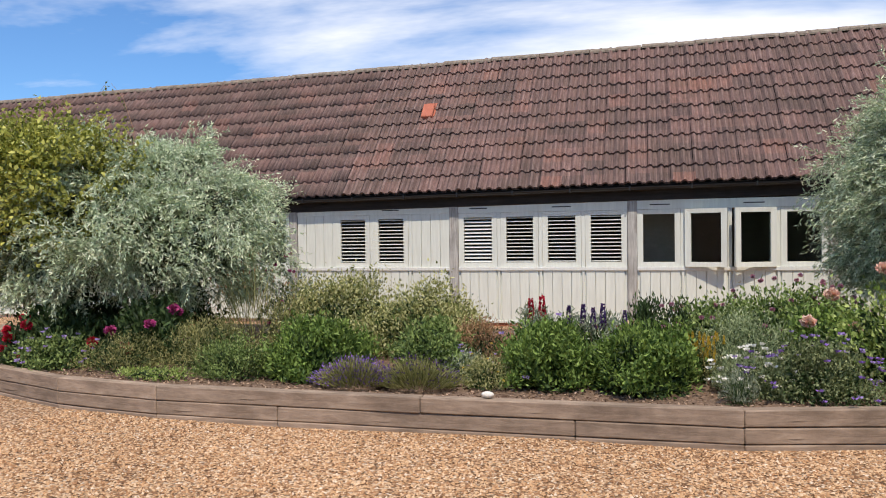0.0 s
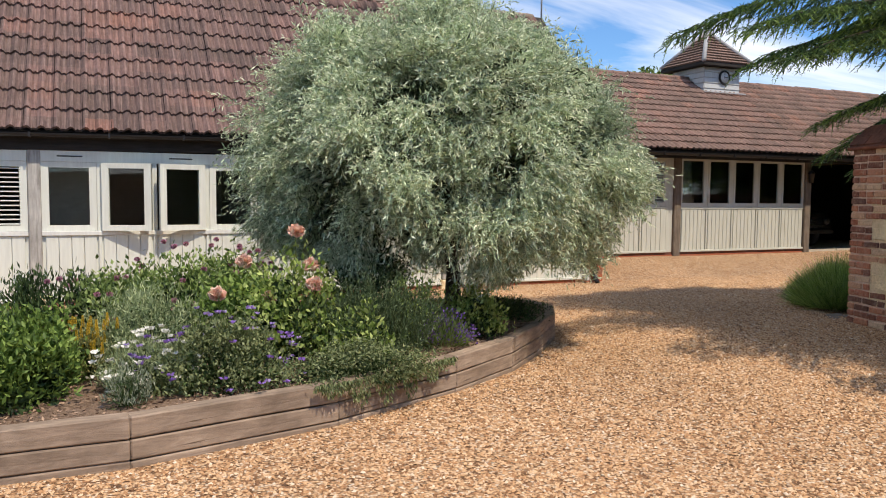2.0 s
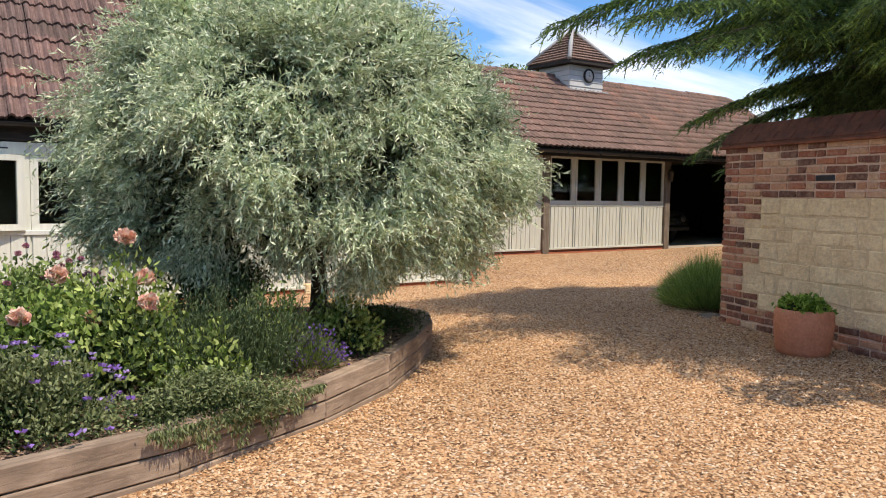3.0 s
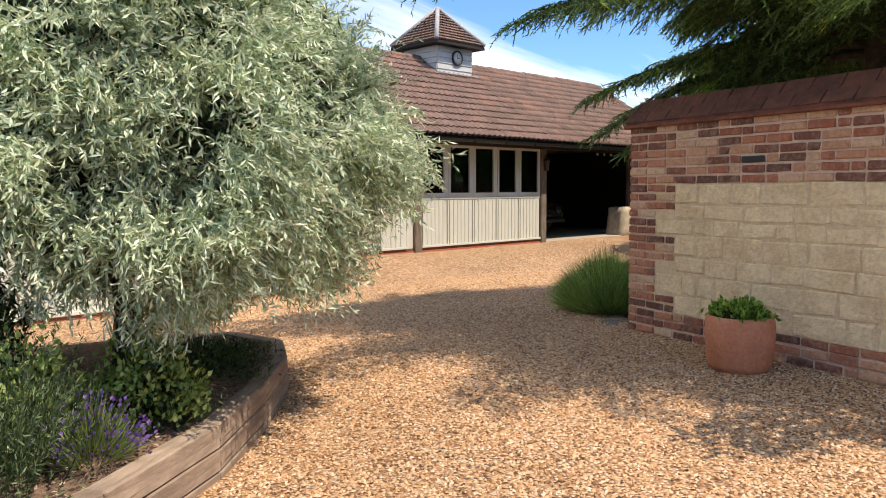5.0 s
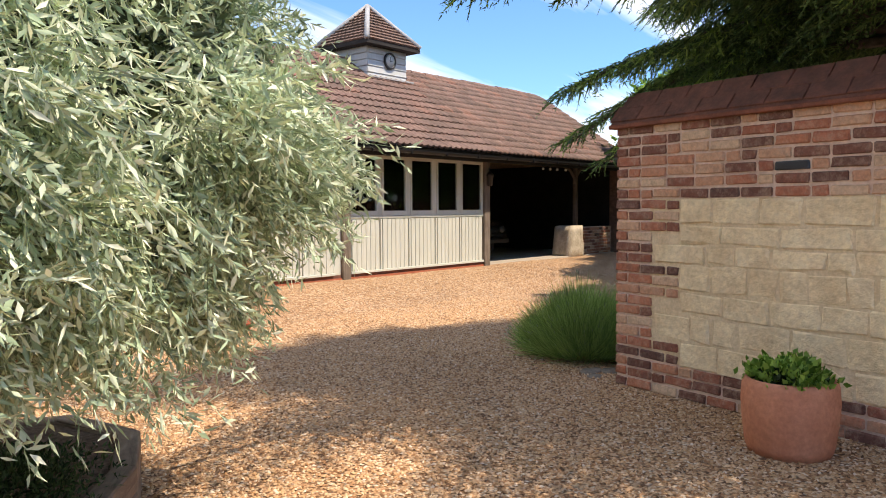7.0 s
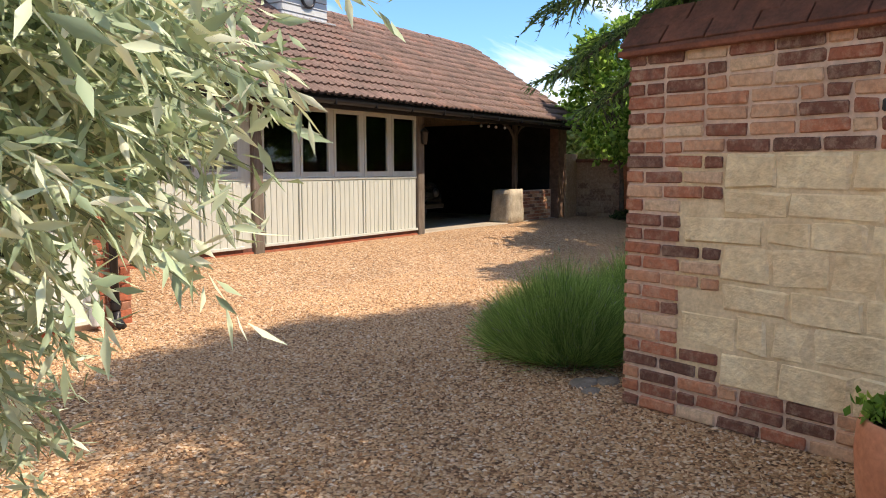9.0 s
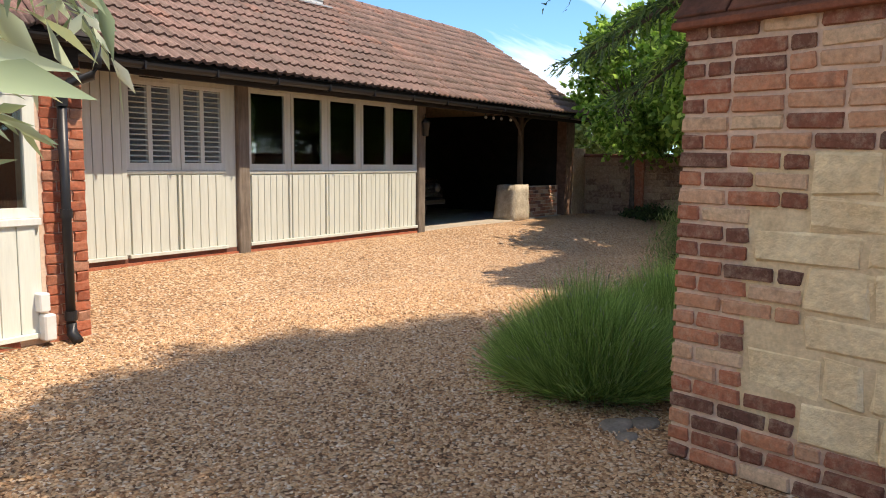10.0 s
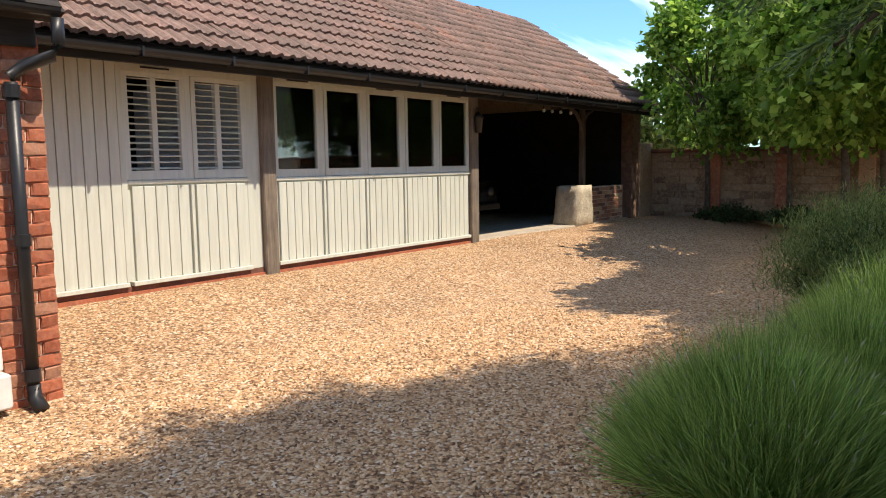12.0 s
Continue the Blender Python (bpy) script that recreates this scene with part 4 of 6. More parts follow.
def build_car():
    car = thing("car", (16.25, 16.8, 0.262), "dark parked car in the deep shade of the garage", "car", rz=90)
    paint = mat_plain("dark_car_paint", (0.02, 0.022, 0.026), 0.25)
    bm = bmesh.new()
    prof = [(-2.0, 0.35), (-2.05, 0.6), (-1.9, 0.85), (-1.0, 0.95), (-0.5, 1.35), (0.9, 1.4), (1.5, 1.0), (1.95, 0.92), (2.0, 0.4)]
    a = [bm.verts.new((x, -0.82 + 0.12 * (z > 1.1), z)) for x, z in prof]
    b = [bm.verts.new((x, 0.82 - 0.12 * (z > 1.1), z)) for x, z in prof]
    bm.faces.new(a)
    bm.faces.new(b[::-1])
    for i in range(len(prof)):
        j = (i + 1) % len(prof)
        bm.faces.new((a[i], a[j], b[j], b[i]))
    bmesh.ops.bevel(bm, geom=bm.edges[:], offset=0.05, segments=2, affect='EDGES')
    part("body", bm, paint, car, smooth=True)
    rubber, rimm = mat_plain("tyre_rubber", (0.02, 0.02, 0.02), 0.8), mat_plain("rim_metal", (0.06, 0.06, 0.06), 0.4, 1.0)
    for x in (-1.3, 1.3):
        for y in (-0.78, 0.78):
            w = lathe("tyre", [(0.2, -0.1), (0.30, -0.1), (0.32, -0.07), (0.32, 0.07), (0.30, 0.1), (0.2, 0.1)], rubber, car, 24)
            w.matrix_local = pose(x, y, 0.32, 90, 0, 0)
            lathe("rim", [(0.2, -0.09), (0.17, -0.11), (0.05, -0.10), (0.05, 0.10), (0.17, 0.11), (0.2, 0.09)], rimm, w, 20)
    for y in (-0.6, 0.6):
        lathe("headlight", [(0.09, 0), (0.08, 0.04), (0.03, 0.06)], rimm, car, 16).matrix_local = pose(-2.0, y, 0.66, 0, -90, 0)
    box("bumper", -2.12, -2.02, -0.75, 0.75, 0.36, 0.46, rimm, car, 0.02)


build_car()

# ---- far boundary wall ----
fw = thing("boundary_wall", (0, 0, 0), "old stone and brick boundary wall in shade", "wall", kind="structure")
M_OLDWALL = mat_brick("shaded_stone_brick", [(0, (0.16, 0.10, 0.07)), (0.5, (0.30, 0.20, 0.13)), (1, (0.36, 0.27, 0.18))])
box("masonry", 21.6, 21.95, -4.0, 14.0, -0.2, 1.55, M_OLDWALL, fw, 0.01)
box("masonry", 20.95, 21.6, 13.9, 14.2, -0.2, 1.75, M_OLDWALL, fw, 0.01)
r = random.Random(12)
st = [box_mesh("stone", 0.04, w, 0.135, M_OLDWALL, 0.01, 0.006, k) for k, w in enumerate((0.3, 0.38, 0.24))]
for c in range(9):
    y = 9.0 + r.uniform(0, 0.2)
    while y < 13.7:
        k = r.randrange(3)
        w = (0.3, 0.38, 0.24)[k]
        link_mesh("stone", st[k], None, fw.children[0], m=pose(21.6, y + w / 2, 0.27 + c * 0.145))
        y += w + 0.015
for y in (12.6, 11.3, 9.9):
    box("wall_pier", 21.50, 21.62, y - 0.13, y + 0.13, 0.0, 1.5, M_BRICK, fw, 0.01)
box("coping", 21.5, 22.05, -4.0, 14.0, 1.55, 1.63, M_COPING, fw, 0.02)
# plain walls that close the yard behind
cw = thing("yard_wall", (0, 0, 0), "plain brick wall closing the yard", "wall", kind="structure")
box("masonry", -18.0, 22.0, -9.3, -9.0, -0.2, 2.3, M_OLDWALL, cw, 0.01)
box("masonry", -18.3, -18.0, -9.3, 17.0, -0.2, 2.3, M_OLDWALL, cw, 0.01)


# ---- the brick garden wall with its stone infill ----
GW = (8.585, 7.615)
GW_ANG = math.degrees(math.atan2(-0.967, -0.254))
wall_m = pose(GW[0], GW[1], 0, 0, 0, GW_ANG)       # local x runs along the wall, local y points behind it
gw = thing("garden_wall", (0, 0, 0), "old brick garden wall with cream limestone infill and tiled coping", "wall", kind="structure")
gw.matrix_world = wall_m
core = box("core", 0.008, 7.0, 0.008, 0.33, -0.2, 2.03, M_MORTAR, gw, 0)


COURSE, COURSES = 0.0822, 25


def stone_from(c):
    """How far the toothed brick quoin runs at course c."""
    if c < 3 or c > 17:
        return 99.0
    return (0.60, 0.60, 0.37, 0.37, 0.37, 0.37, 0.60, 0.60, 0.60, 0.37, 0.37, 0.37, 0.60, 0.60, 0.60)[c - 3]


rb = random.Random(21)
BLACK_BRICK = box_mesh("brick", 0.228, 0.05, 0.058, mat_plain("black_glazed_brick", (0.03, 0.032, 0.036), 0.35), 0.006, 0.003, 5)
OLD_V, OLD_T, cnt = [], [], 0
for c in range(COURSES):
    z = 0.005 + c * COURSE + 0.0325
    lim = stone_from(c)
    x = 0.0
    k = c % 2
    first = True
    while x < min(lim - 0.05, 6.9):
        if first and k == 0:
            nm, ln = "header", 0.104
        elif rb.random() < (0.22 if c > 17 else 0.1):
            nm, ln = "header", 0.104
        else:
            nm, ln = "stretcher", 0.228
        first = False
        if x + ln > lim + 0.02:
            nm, ln = "header", 0.104
            if x + ln > lim + 0.05:
                break
        me = OLD[nm][rb.randrange(6)]
        if c == 20 and x <= 1.48 < x + ln + 0.02:
            me = BLACK_BRICK
        m = pose(x + ln / 2, 0.0195 + rb.uniform(-0.004, 0.002), z + rb.uniform(-0.003, 0.003), rb.uniform(-0.8, 0.8), rb.uniform(-0.6, 0.6), rb.uniform(-0.6, 0.6))
        if x < 3.0:
            link_mesh("brick", me, None, core, m=m)
        else:
            me.calc_loop_triangles()
            a = np.array(m)
            src = np.array([v.co[:] for v in me.vertices])
            OLD_V.append(src @ a[:3, :3].T + a[:3, 3])
            OLD_T.append(np.array([t.vertices[:] for t in me.loop_triangles]) + cnt)
            cnt += len(src)
        x += ln + 0.019
raw_mesh("far_bricks", np.concatenate(OLD_V), np.concatenate(OLD_T), M_BRICK, core, kind="stuff")
# bricks of the end face
for c in range(COURSES):
    z = 0.005 + c * COURSE + 0.0325
    for nm, y in ((("stretcher", 0.2), ("header", 0.045)) if c % 2 else (("stretcher", 0.12), ("header", 0.285))):
        link_mesh("brick", OLD[nm][c % 4], None, core, m=pose(0.026, y + 0.02, z, 0, 0, 90))
# limestone blocks, bedded in mortar of their own colour
box("stone_bedding", 0.33, 7.0, 0.0065, 0.02, 0.25, 1.478, M_BEDDING, core, 0)
z = 0.235
while z < 1.43:
    h = min(rb.choice((0.11, 0.135, 0.16, 0.19)), 1.472 - z)
    if 1.472 - z - h < 0.06:
        h = 1.472 - z
    cc = int((z + h / 2) / COURSE)
    lim = max(0.36, max(min(stone_from(q), 0.61) for q in (cc, int((z + 0.03) / COURSE), int((z + h - 0.03) / COURSE))))
    x = lim + 0.012
    while x < 6.9:
        ln = rb.uniform(0.16, 0.46)
        bm = bmesh.new()
        add_box(bm, x, x + ln, -0.003 + rb.uniform(-0.004, 0.003), 0.06, z, z + h, 0.014)
        for v in bm.verts:
            v.co += Vector((rb.uniform(-1, 1) * 0.017, rb.uniform(-1, 1) * 0.009, rb.uniform(-1, 1) * 0.014))
        if x < 4.2:
            part("stone", bm, M_LIME, core)
        else:
            bm.free()
        x += ln + rb.uniform(0.006, 0.016)
    z += h + 0.010
# coping: creasing tiles and sloping cap
bm = bmesh.new()
add_box(bm, -0.05, 7.0, -0.055, 0.385, 2.03, 2.062, 0.006)
part("creasing", bm, M_CREASE, gw)
bm = bmesh.new()
pts = [(-0.04, 2.064), (0.165, 2.30), (0.37, 2.064)]
a = [bm.verts.new((-0.035, y, zz)) for y, zz in pts]
b = [bm.verts.new((7.0, y, zz)) for y, zz in pts]
bm.faces.new(a)
bm.faces.new(b[::-1])
for i in range(3):
    bm.faces.new((a[i], a[(i + 1) % 3], b[(i + 1) % 3], b[i]))
cap = part("coping", bm, M_COPING, gw)
ct = box_mesh("coping_tile", 0.26, 0.17, 0.018, M_COPING, 0.004)
for j in range(2):
    for i in range(16):
        link_mesh("coping_tile", ct, None, cap, m=pose(0.08 + i * 0.268 + 0.1 * j, 0.025 + 0.085 * j, 2.15 + 0.10 * j, 49 + rb.uniform(-2, 2), 0, rb.uniform(-0.8, 0.8)))

# ---- raised bed of old sleepers ----
EDGE = [(-9.3, 9.2), (-8.3, 7.85), (-7.3, 6.75), (-6.2, 6.04), (-5.15, 5.68), (-4.02, 5.52), (-1.71, 5.52), (0.60, 5.58), (1.83, 5.88), (2.86, 6.34), (3.6, 6.82), (4.2, 7.38), (4.72, 7.95), (5.0, 8.45), (4.9, 9.05), (4.2, 9.5)]
EDGE_LOW = [(-9.3, 9.2), (-8.3, 7.85), (-7.3, 6.75), (-6.2, 6.04), (-5.15, 5.68), (-4.02, 5.52), (-2.9, 5.515), (-0.55, 5.55), (0.60, 5.58), (1.83, 5.88), (2.86, 6.34), (3.6, 6.82), (4.2, 7.38), (4.72, 7.95), (5.0, 8.45), (4.9, 9.05), (4.2, 9.5)]
bed = thing("raised_bed", (0, 0, 0), "raised flower bed edged with weathered timber sleepers", "raised bed")


def sleeper(p, q, z0, z1, seed):
    d = Vector((q[0] - p[0], q[1] - p[1], 0))
    ln = d.length
    bm = bmesh.new()
    add_box(bm, -ln / 2 + 0.002, ln / 2 - 0.002, 0.0, 0.11, -(z1 - z0) / 2, (z1 - z0) / 2, 0.008)
    bmesh.ops.subdivide_edges(bm, edges=[e for e in bm.edges if e.calc_length() > ln * 0.6], cuts=9)
    for v in bm.verts:
        v.co.z += 0.004 * noise.noise(Vector((v.co.x * 1.6 + seed * 7, v.co.y * 4, v.co.z * 9)))
        v.co.y += 0.006 * noise.noise(Vector((v.co.x * 1.3, seed * 3.1, v.co.z * 5)))
    ob = part("sleeper", bm, M_SLEEPER, bed)
    ob.matrix_local = pose((p[0] + q[0]) / 2, (p[1] + q[1]) / 2, (z0 + z1) / 2, 0, 0, math.degrees(math.atan2(d.y, d.x)))


for i, (p, q) in enumerate(zip(EDGE, EDGE[1:])):
    sleeper(p, q, 0.153, 0.275, i)
for i, (p, q) in enumerate(zip(EDGE_LOW, EDGE_LOW[1:])):
    sleeper(p, q, 0.036, 0.147, i + 30)
    sleeper(p, q, -0.13, 0.031, i + 60)


def in_poly(x, y, poly):
    inside = False
    for (x0, y0), (x1, y1) in zip(poly, poly[1:] + poly[:1]):
        if (y0 > y) != (y1 > y) and x < (x1 - x0) * (y - y0) / (y1 - y0) + x0:
            inside = not inside
    return inside


BED = EDGE + [(2.0, 9.9), (-2.0, 9.9), (-6.0, 9.9)]


def soil_z(x, y):
    return 0.235 + 0.02 * noise.noise(Vector((x * 0.8, y * 0.8, 0))) + 0.03 * max(0.0, min(1.0, (y - 6.2)))


bm = bmesh.new()
c0 = bm.verts.new((-1.5, 7.6, 0.27))
dense = []
for (p, q) in zip(BED, BED[1:] + BED[:1]):
    for t in (0, 0.5):
        dense.append((p[0] + (q[0] - p[0]) * t, p[1] + (q[1] - p[1]) * t))
rings = []
for s in (1.0, 0.97, 0.85, 0.65, 0.4):
    ring = []
    for x, y in dense:
        X, Y = -1.5 + (x + 1.5) * s, 7.6 + (y - 7.6) * s
        if s == 1.0:
            X, Y = -1.5 + (x + 1.5) * 0.992, 7.6 + (y - 7.6) * 0.985
        ring.append(bm.verts.new((X, Y, soil_z(X, Y) - (0.02 if s == 1.0 else 0) - (0.2 if s == 1.0 and y > 9.6 else 0))))
    rings.append(ring)
for a, b in zip(rings, rings[1:]):
    for i in range(len(a)):
        j = (i + 1) % len(a)
        bm.faces.new((a[i], a[j], b[j], b[i]))
for i in range(len(dense)):
    bm.faces.new((rings[-1][i], rings[-1][(i + 1) % len(dense)], c0))
part("soil", bm, M_SOIL, bed, "dry brown soil with bark chips", smooth=True)


# ---- plants ----
def dome_points(n, centre, rx, ry, h, shell=0.55, lobes=0):
    """Points in a half-ellipsoid, denser towards its skin; with lobes, gathered into smaller tufts of uneven height."""
    d = rand_dirs(n)
    d[:, 2] = np.abs(d[:, 2])
    lump = 1 + 0.16 * np.sin(d[:, 0] * 5 + centre[0] * 3) * np.cos(d[:, 1] * 6 + centre[1] * 5) + 0.1 * np.sin(d[:, 2] * 9 + d[:, 0] * 4)
    s = (shell + (1 - shell) * RNG.random(n) ** 0.6) * lump
    P = d * np.array([rx, ry, h]) * s[:, None]
    if lobes:
        k = rand_dirs(lobes)
        k[:, 2] = np.abs(k[:, 2])
        k = k * np.array([rx, ry, h]) * RNG.uniform(0.62, 1.0, (lobes, 1))
        near = RNG.integers(0, lobes, n)
        pull = (RNG.random(n) < 0.72)[:, None]
        tuft_p = k[near] + RNG.normal(size=(n, 3)) * np.array([rx, ry, h]) * 0.13
        P = np.where(pull, tuft_p, P)
        P[:, 2] = np.abs(P[:, 2])
    return P + np.array(centre), d


def leafy(name, at, rx, ry, h, material, label, category="shrub", n=1500, L=0.06, W=0.028, up=0.4, stems=12, flowers=None, group=""):
    """A bushy plant: stems, foliage, and flowers given as rows (material, count, size, kind)."""
    z0 = soil_z(at[0], at[1]) if len(at) == 2 else at[2]
    base = (at[0], at[1], z0)
    t = thing(name, base, label, category, group)
    n, L, W = int(n * 2.2), L * 0.85, W * 0.85
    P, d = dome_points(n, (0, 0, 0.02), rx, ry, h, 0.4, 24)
    # dark leaves within the bush imitate the shade between its tufts
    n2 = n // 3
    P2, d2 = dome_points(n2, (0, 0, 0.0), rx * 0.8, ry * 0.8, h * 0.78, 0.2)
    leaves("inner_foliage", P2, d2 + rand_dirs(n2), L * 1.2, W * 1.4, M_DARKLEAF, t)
    D = d * 0.7 + rand_dirs(n) * 0.7 + np.array([0, 0, up])
    leaves("foliage", P, D, L * RNG.uniform(0.6, 1.3, n), W * RNG.uniform(0.7, 1.2, n), material, t)
    bm = bmesh.new()
    for k in range(stems):
        a = RNG.random() * 6.28
        q = RNG.random() ** 0.5 * 0.75
        e = (rx * q * math.cos(a), ry * q * math.sin(a), h * 0.8 * math.sqrt(max(0.05, 1 - q * q)))
        add_tube(bm, [(e[0] * 0.1, e[1] * 0.1, -0.03), (e[0] * 0.5, e[1] * 0.5, e[2] * 0.6), e], [0.006, 0.004, 0.002], 4, False)
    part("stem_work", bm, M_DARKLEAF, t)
    for fm, cnt, size, kind in flowers or ():
        P, d = dome_points(cnt, (0, 0, 0.06), rx * 1.06, ry * 1.06, h * 1.08, 0.97)
        for p, dd in zip(P, d):
            flower(t, p, dd, fm, size, kind)
    return t


def flower(parent, p, d, material, size, kind):
    p, d = np.array(p, float), np.array(d, float)
    if kind == "ball":        # many-petalled bloom
        n = 90
        dirs = rand_dirs(n)
        dirs[:, 2] = dirs[:, 2] * 0.7 + 0.2
        P = p + dirs * size * 0.18
        return leaves("bloom", P, dirs + np.array([0, 0, 0.15]), size * 0.36 * RNG.uniform(0.7, 1.1, n), size * 0.36, material, parent, fold=0.35)
    if kind == "star":        # five open petals
        a = np.arange(5) * 2 * math.pi / 5 + RNG.random() * 2
        dirs = np.stack([np.cos(a), np.sin(a), np.full(5, 0.35)], 1) + d * 0.35
        return leaves("bloom", np.repeat(p[None], 5, 0), dirs, size * 0.55, size * 0.42, material, parent, fold=0.1)
    n = 260                   # spike
    z = RNG.random(n)
    a = RNG.random(n) * 6.28
    rr = size * 0.11 * (1 - z * 0.75)
    P = p + np.stack([rr * np.cos(a), rr * np.sin(a), z * size], 1)
    return leaves("flower_spike", P, np.stack([np.cos(a), np.sin(a), np.full(n, 0.9)], 1), size * 0.09, size * 0.07, material, parent)


def tuft(name, at, rx, ry, h, material, label, category="grass", n=1500, W=0.008, lean=0.55, tips=None, tip_n=0, L0=0.6, tip=(0.05, 0.014), loose=0.16):
    """Upright blades from a dome base, with darker flower tips."""
    z0 = soil_z(at[0], at[1]) if len(at) == 2 else at[2]
    t = thing(name, (at[0], at[1], z0), label, category)
    a, q = RNG.random(n) * 6.28, RNG.random(n) ** 0.5
    P = np.stack([rx * q * np.cos(a) * 0.75, ry * q * np.sin(a) * 0.75, h * 0.3 * (1 - q) + 0.02 + RNG.random(n) * h * 0.25 * (1 - q * q)], 1)
    D = np.stack([np.cos(a) * q * lean, np.sin(a) * q * lean, np.ones(n) * (1.05 - 0.45 * q)], 1) + RNG.normal(size=(n, 3)) * loose
    L = h * RNG.uniform(L0, 1.05, n) * (1 - 0.3 * q)
    leaves("foliage", P, D, L, W * RNG.uniform(0.7, 1.3, n), material, t, fold=0.15)
    if tips:
        k = RNG.choice(n, tip_n, replace=False)
        Q = P[k] + unit(D[k]) * (L[k] * 0.93)[:, None]
        leaves("blossom", Q, D[k] + RNG.normal(size=(tip_n, 3)) * 0.1, tip[0], tip[1], tips, t)
    return t


def crown_tree(name, at, centre, radii, material, label, n_sprays, per, L, W, droop, seed_limbs=9, trunk_r=0.07, category="tree", spray=(0.3, 0.5), flat_bottom=0.85, inner=0.6, bark=None, clump=34, spread=0.11, floor_z=0.12, core=0, fan=0.62, tassel=0.0):
    """A tapered trunk with limbs under a crown of sprays of small leaves."""
    t = thing(name, (at[0], at[1], at[2]), label, category)
    c = np.array(centre) - np.array(at)
    R = np.array(radii)
    bm = bmesh.new()
    top = Vector(c) + Vector((0, 0, -0.2 * R[2]))
    add_tube(bm, [(0, 0, -0.1), (0.02, 0.01, top.z * 0.35), (top.x * 0.4, top.y * 0.4, top.z * 0.7), tuple(top)], [trunk_r * 1.25, trunk_r, trunk_r * 0.85, trunk_r * 0.6], 9)
    part("trunk", bm, bark or M_BARK, t, smooth=True)
    bm = bmesh.new()
    for k in range(seed_limbs * 3):
        d = rand_dirs(1)[0]
        d[2] = d[2] * 0.7 + 0.25
        s = Vector((top.x * 0.6, top.y * 0.6, top.z * RNG.uniform(0.5, 0.95)))
        e = Vector(c + d * R * RNG.uniform(0.6, 0.85))
        m = s.lerp(e, 0.5) + Vector((0, 0, 0.12 * R[2]))
        add_tube(bm, [s, m, e], [trunk_r * 0.45, trunk_r * 0.3, trunk_r * 0.08], 5, False)
    part("limb_work", bm, bark or M_BARK, t, smooth=True)
    # sprays gathered into clumps, with gaps between them
    nc = max(12, n_sprays // clump)
    cd = rand_dirs(nc)
    cd = cd[cd[:, 2] > -flat_bottom]
    nc = len(cd)
    lump = 1 + 0.09 * np.sin(cd[:, 0] * 6 + cd[:, 2] * 3) * np.cos(cd[:, 1] * 7 - cd[:, 2] * 4) + 0.05 * np.sin(cd[:, 0] * 13 + cd[:, 1] * 11)
    cs = (inner + (1 - inner) * RNG.random(nc) ** 0.4) * lump
    which = RNG.integers(0, nc, n_sprays)
    n = n_sprays
    d = unit(cd[which] + RNG.normal(size=(n, 3)) * spread)
    P = c + d * R * (cs[which] * (0.82 + 0.18 * RNG.random(n)))[:, None]
    low = np.clip(0.75 - d[:, 2], 0.0, 1.5)[:, None]
    own = RNG.normal(size=(nc, 3)) * tassel
    D = unit(d * 0.85 + own[which] + RNG.normal(size=(n, 3)) * (0.55 - 0.45 * tassel) + np.array([0, 0, -droop]) * low)
    SL = RNG.uniform(spray[0], spray[1], n)
    if tassel:                # a few long young shoots stand out of the outline
        SL = SL * np.where((RNG.random(n) < 0.1) & (d[:, 2] > 0.25), 1.6, 1.0)
    V, T = [], []
    k = np.linspace(0.05, 1.0, per)
    bend = np.array([0, 0, -1.0]) * droop
    Pl = P[:, None] + D[:, None] * (SL[:, None] * k)[..., None] + bend * (SL[:, None] * k ** 2 * 0.5)[..., None]
    Dl = D[:, None] * 0.55 + RNG.normal(size=(n, per, 3)) * fan + bend * (k ** 1.0 * 0.6)[None, :, None]
    Pl, Dl = Pl.reshape(-1, 3), Dl.reshape(-1, 3)
    keep = Pl[:, 2] > floor_z + 0.22 * np.sin(Pl[:, 0] * 5.1 + 1.0) * np.cos(Pl[:, 1] * 4.3) + RNG.random(len(Pl)) * 0.12
    Pl, Dl = Pl[keep], Dl[keep]
    m = len(Pl)
    leaves("crown", Pl, Dl, L * RNG.uniform(0.6, 1.25, m), W * RNG.uniform(0.7, 1.3, m), material, t, fold=0.2)
    # dark leaves inside the crown, their colour standing for shade between clumps
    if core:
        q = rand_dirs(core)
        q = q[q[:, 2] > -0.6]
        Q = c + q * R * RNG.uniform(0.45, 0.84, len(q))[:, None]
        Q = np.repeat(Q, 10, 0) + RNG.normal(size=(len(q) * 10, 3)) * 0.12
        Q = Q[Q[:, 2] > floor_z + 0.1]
        leaves("inner_foliage", Q, rand_dirs(len(Q)) + np.array([0, 0, -0.4]), 0.08, 0.02, M_PEAR_SHADE, t)
    # thin twigs of the sprays
    B = P + D * SL[:, None] + bend * SL[:, None] * 0.5
    ok = B[:, 2] > floor_z + 0.15
    A, B = P[ok], B[ok]
    leaves("twig_work", A, B - A, np.linalg.norm(B - A, axis=1), 0.006, M_GREYLEAF if material is M_SILVER else M_DARKLEAF, t, fold=0.0)
    return t


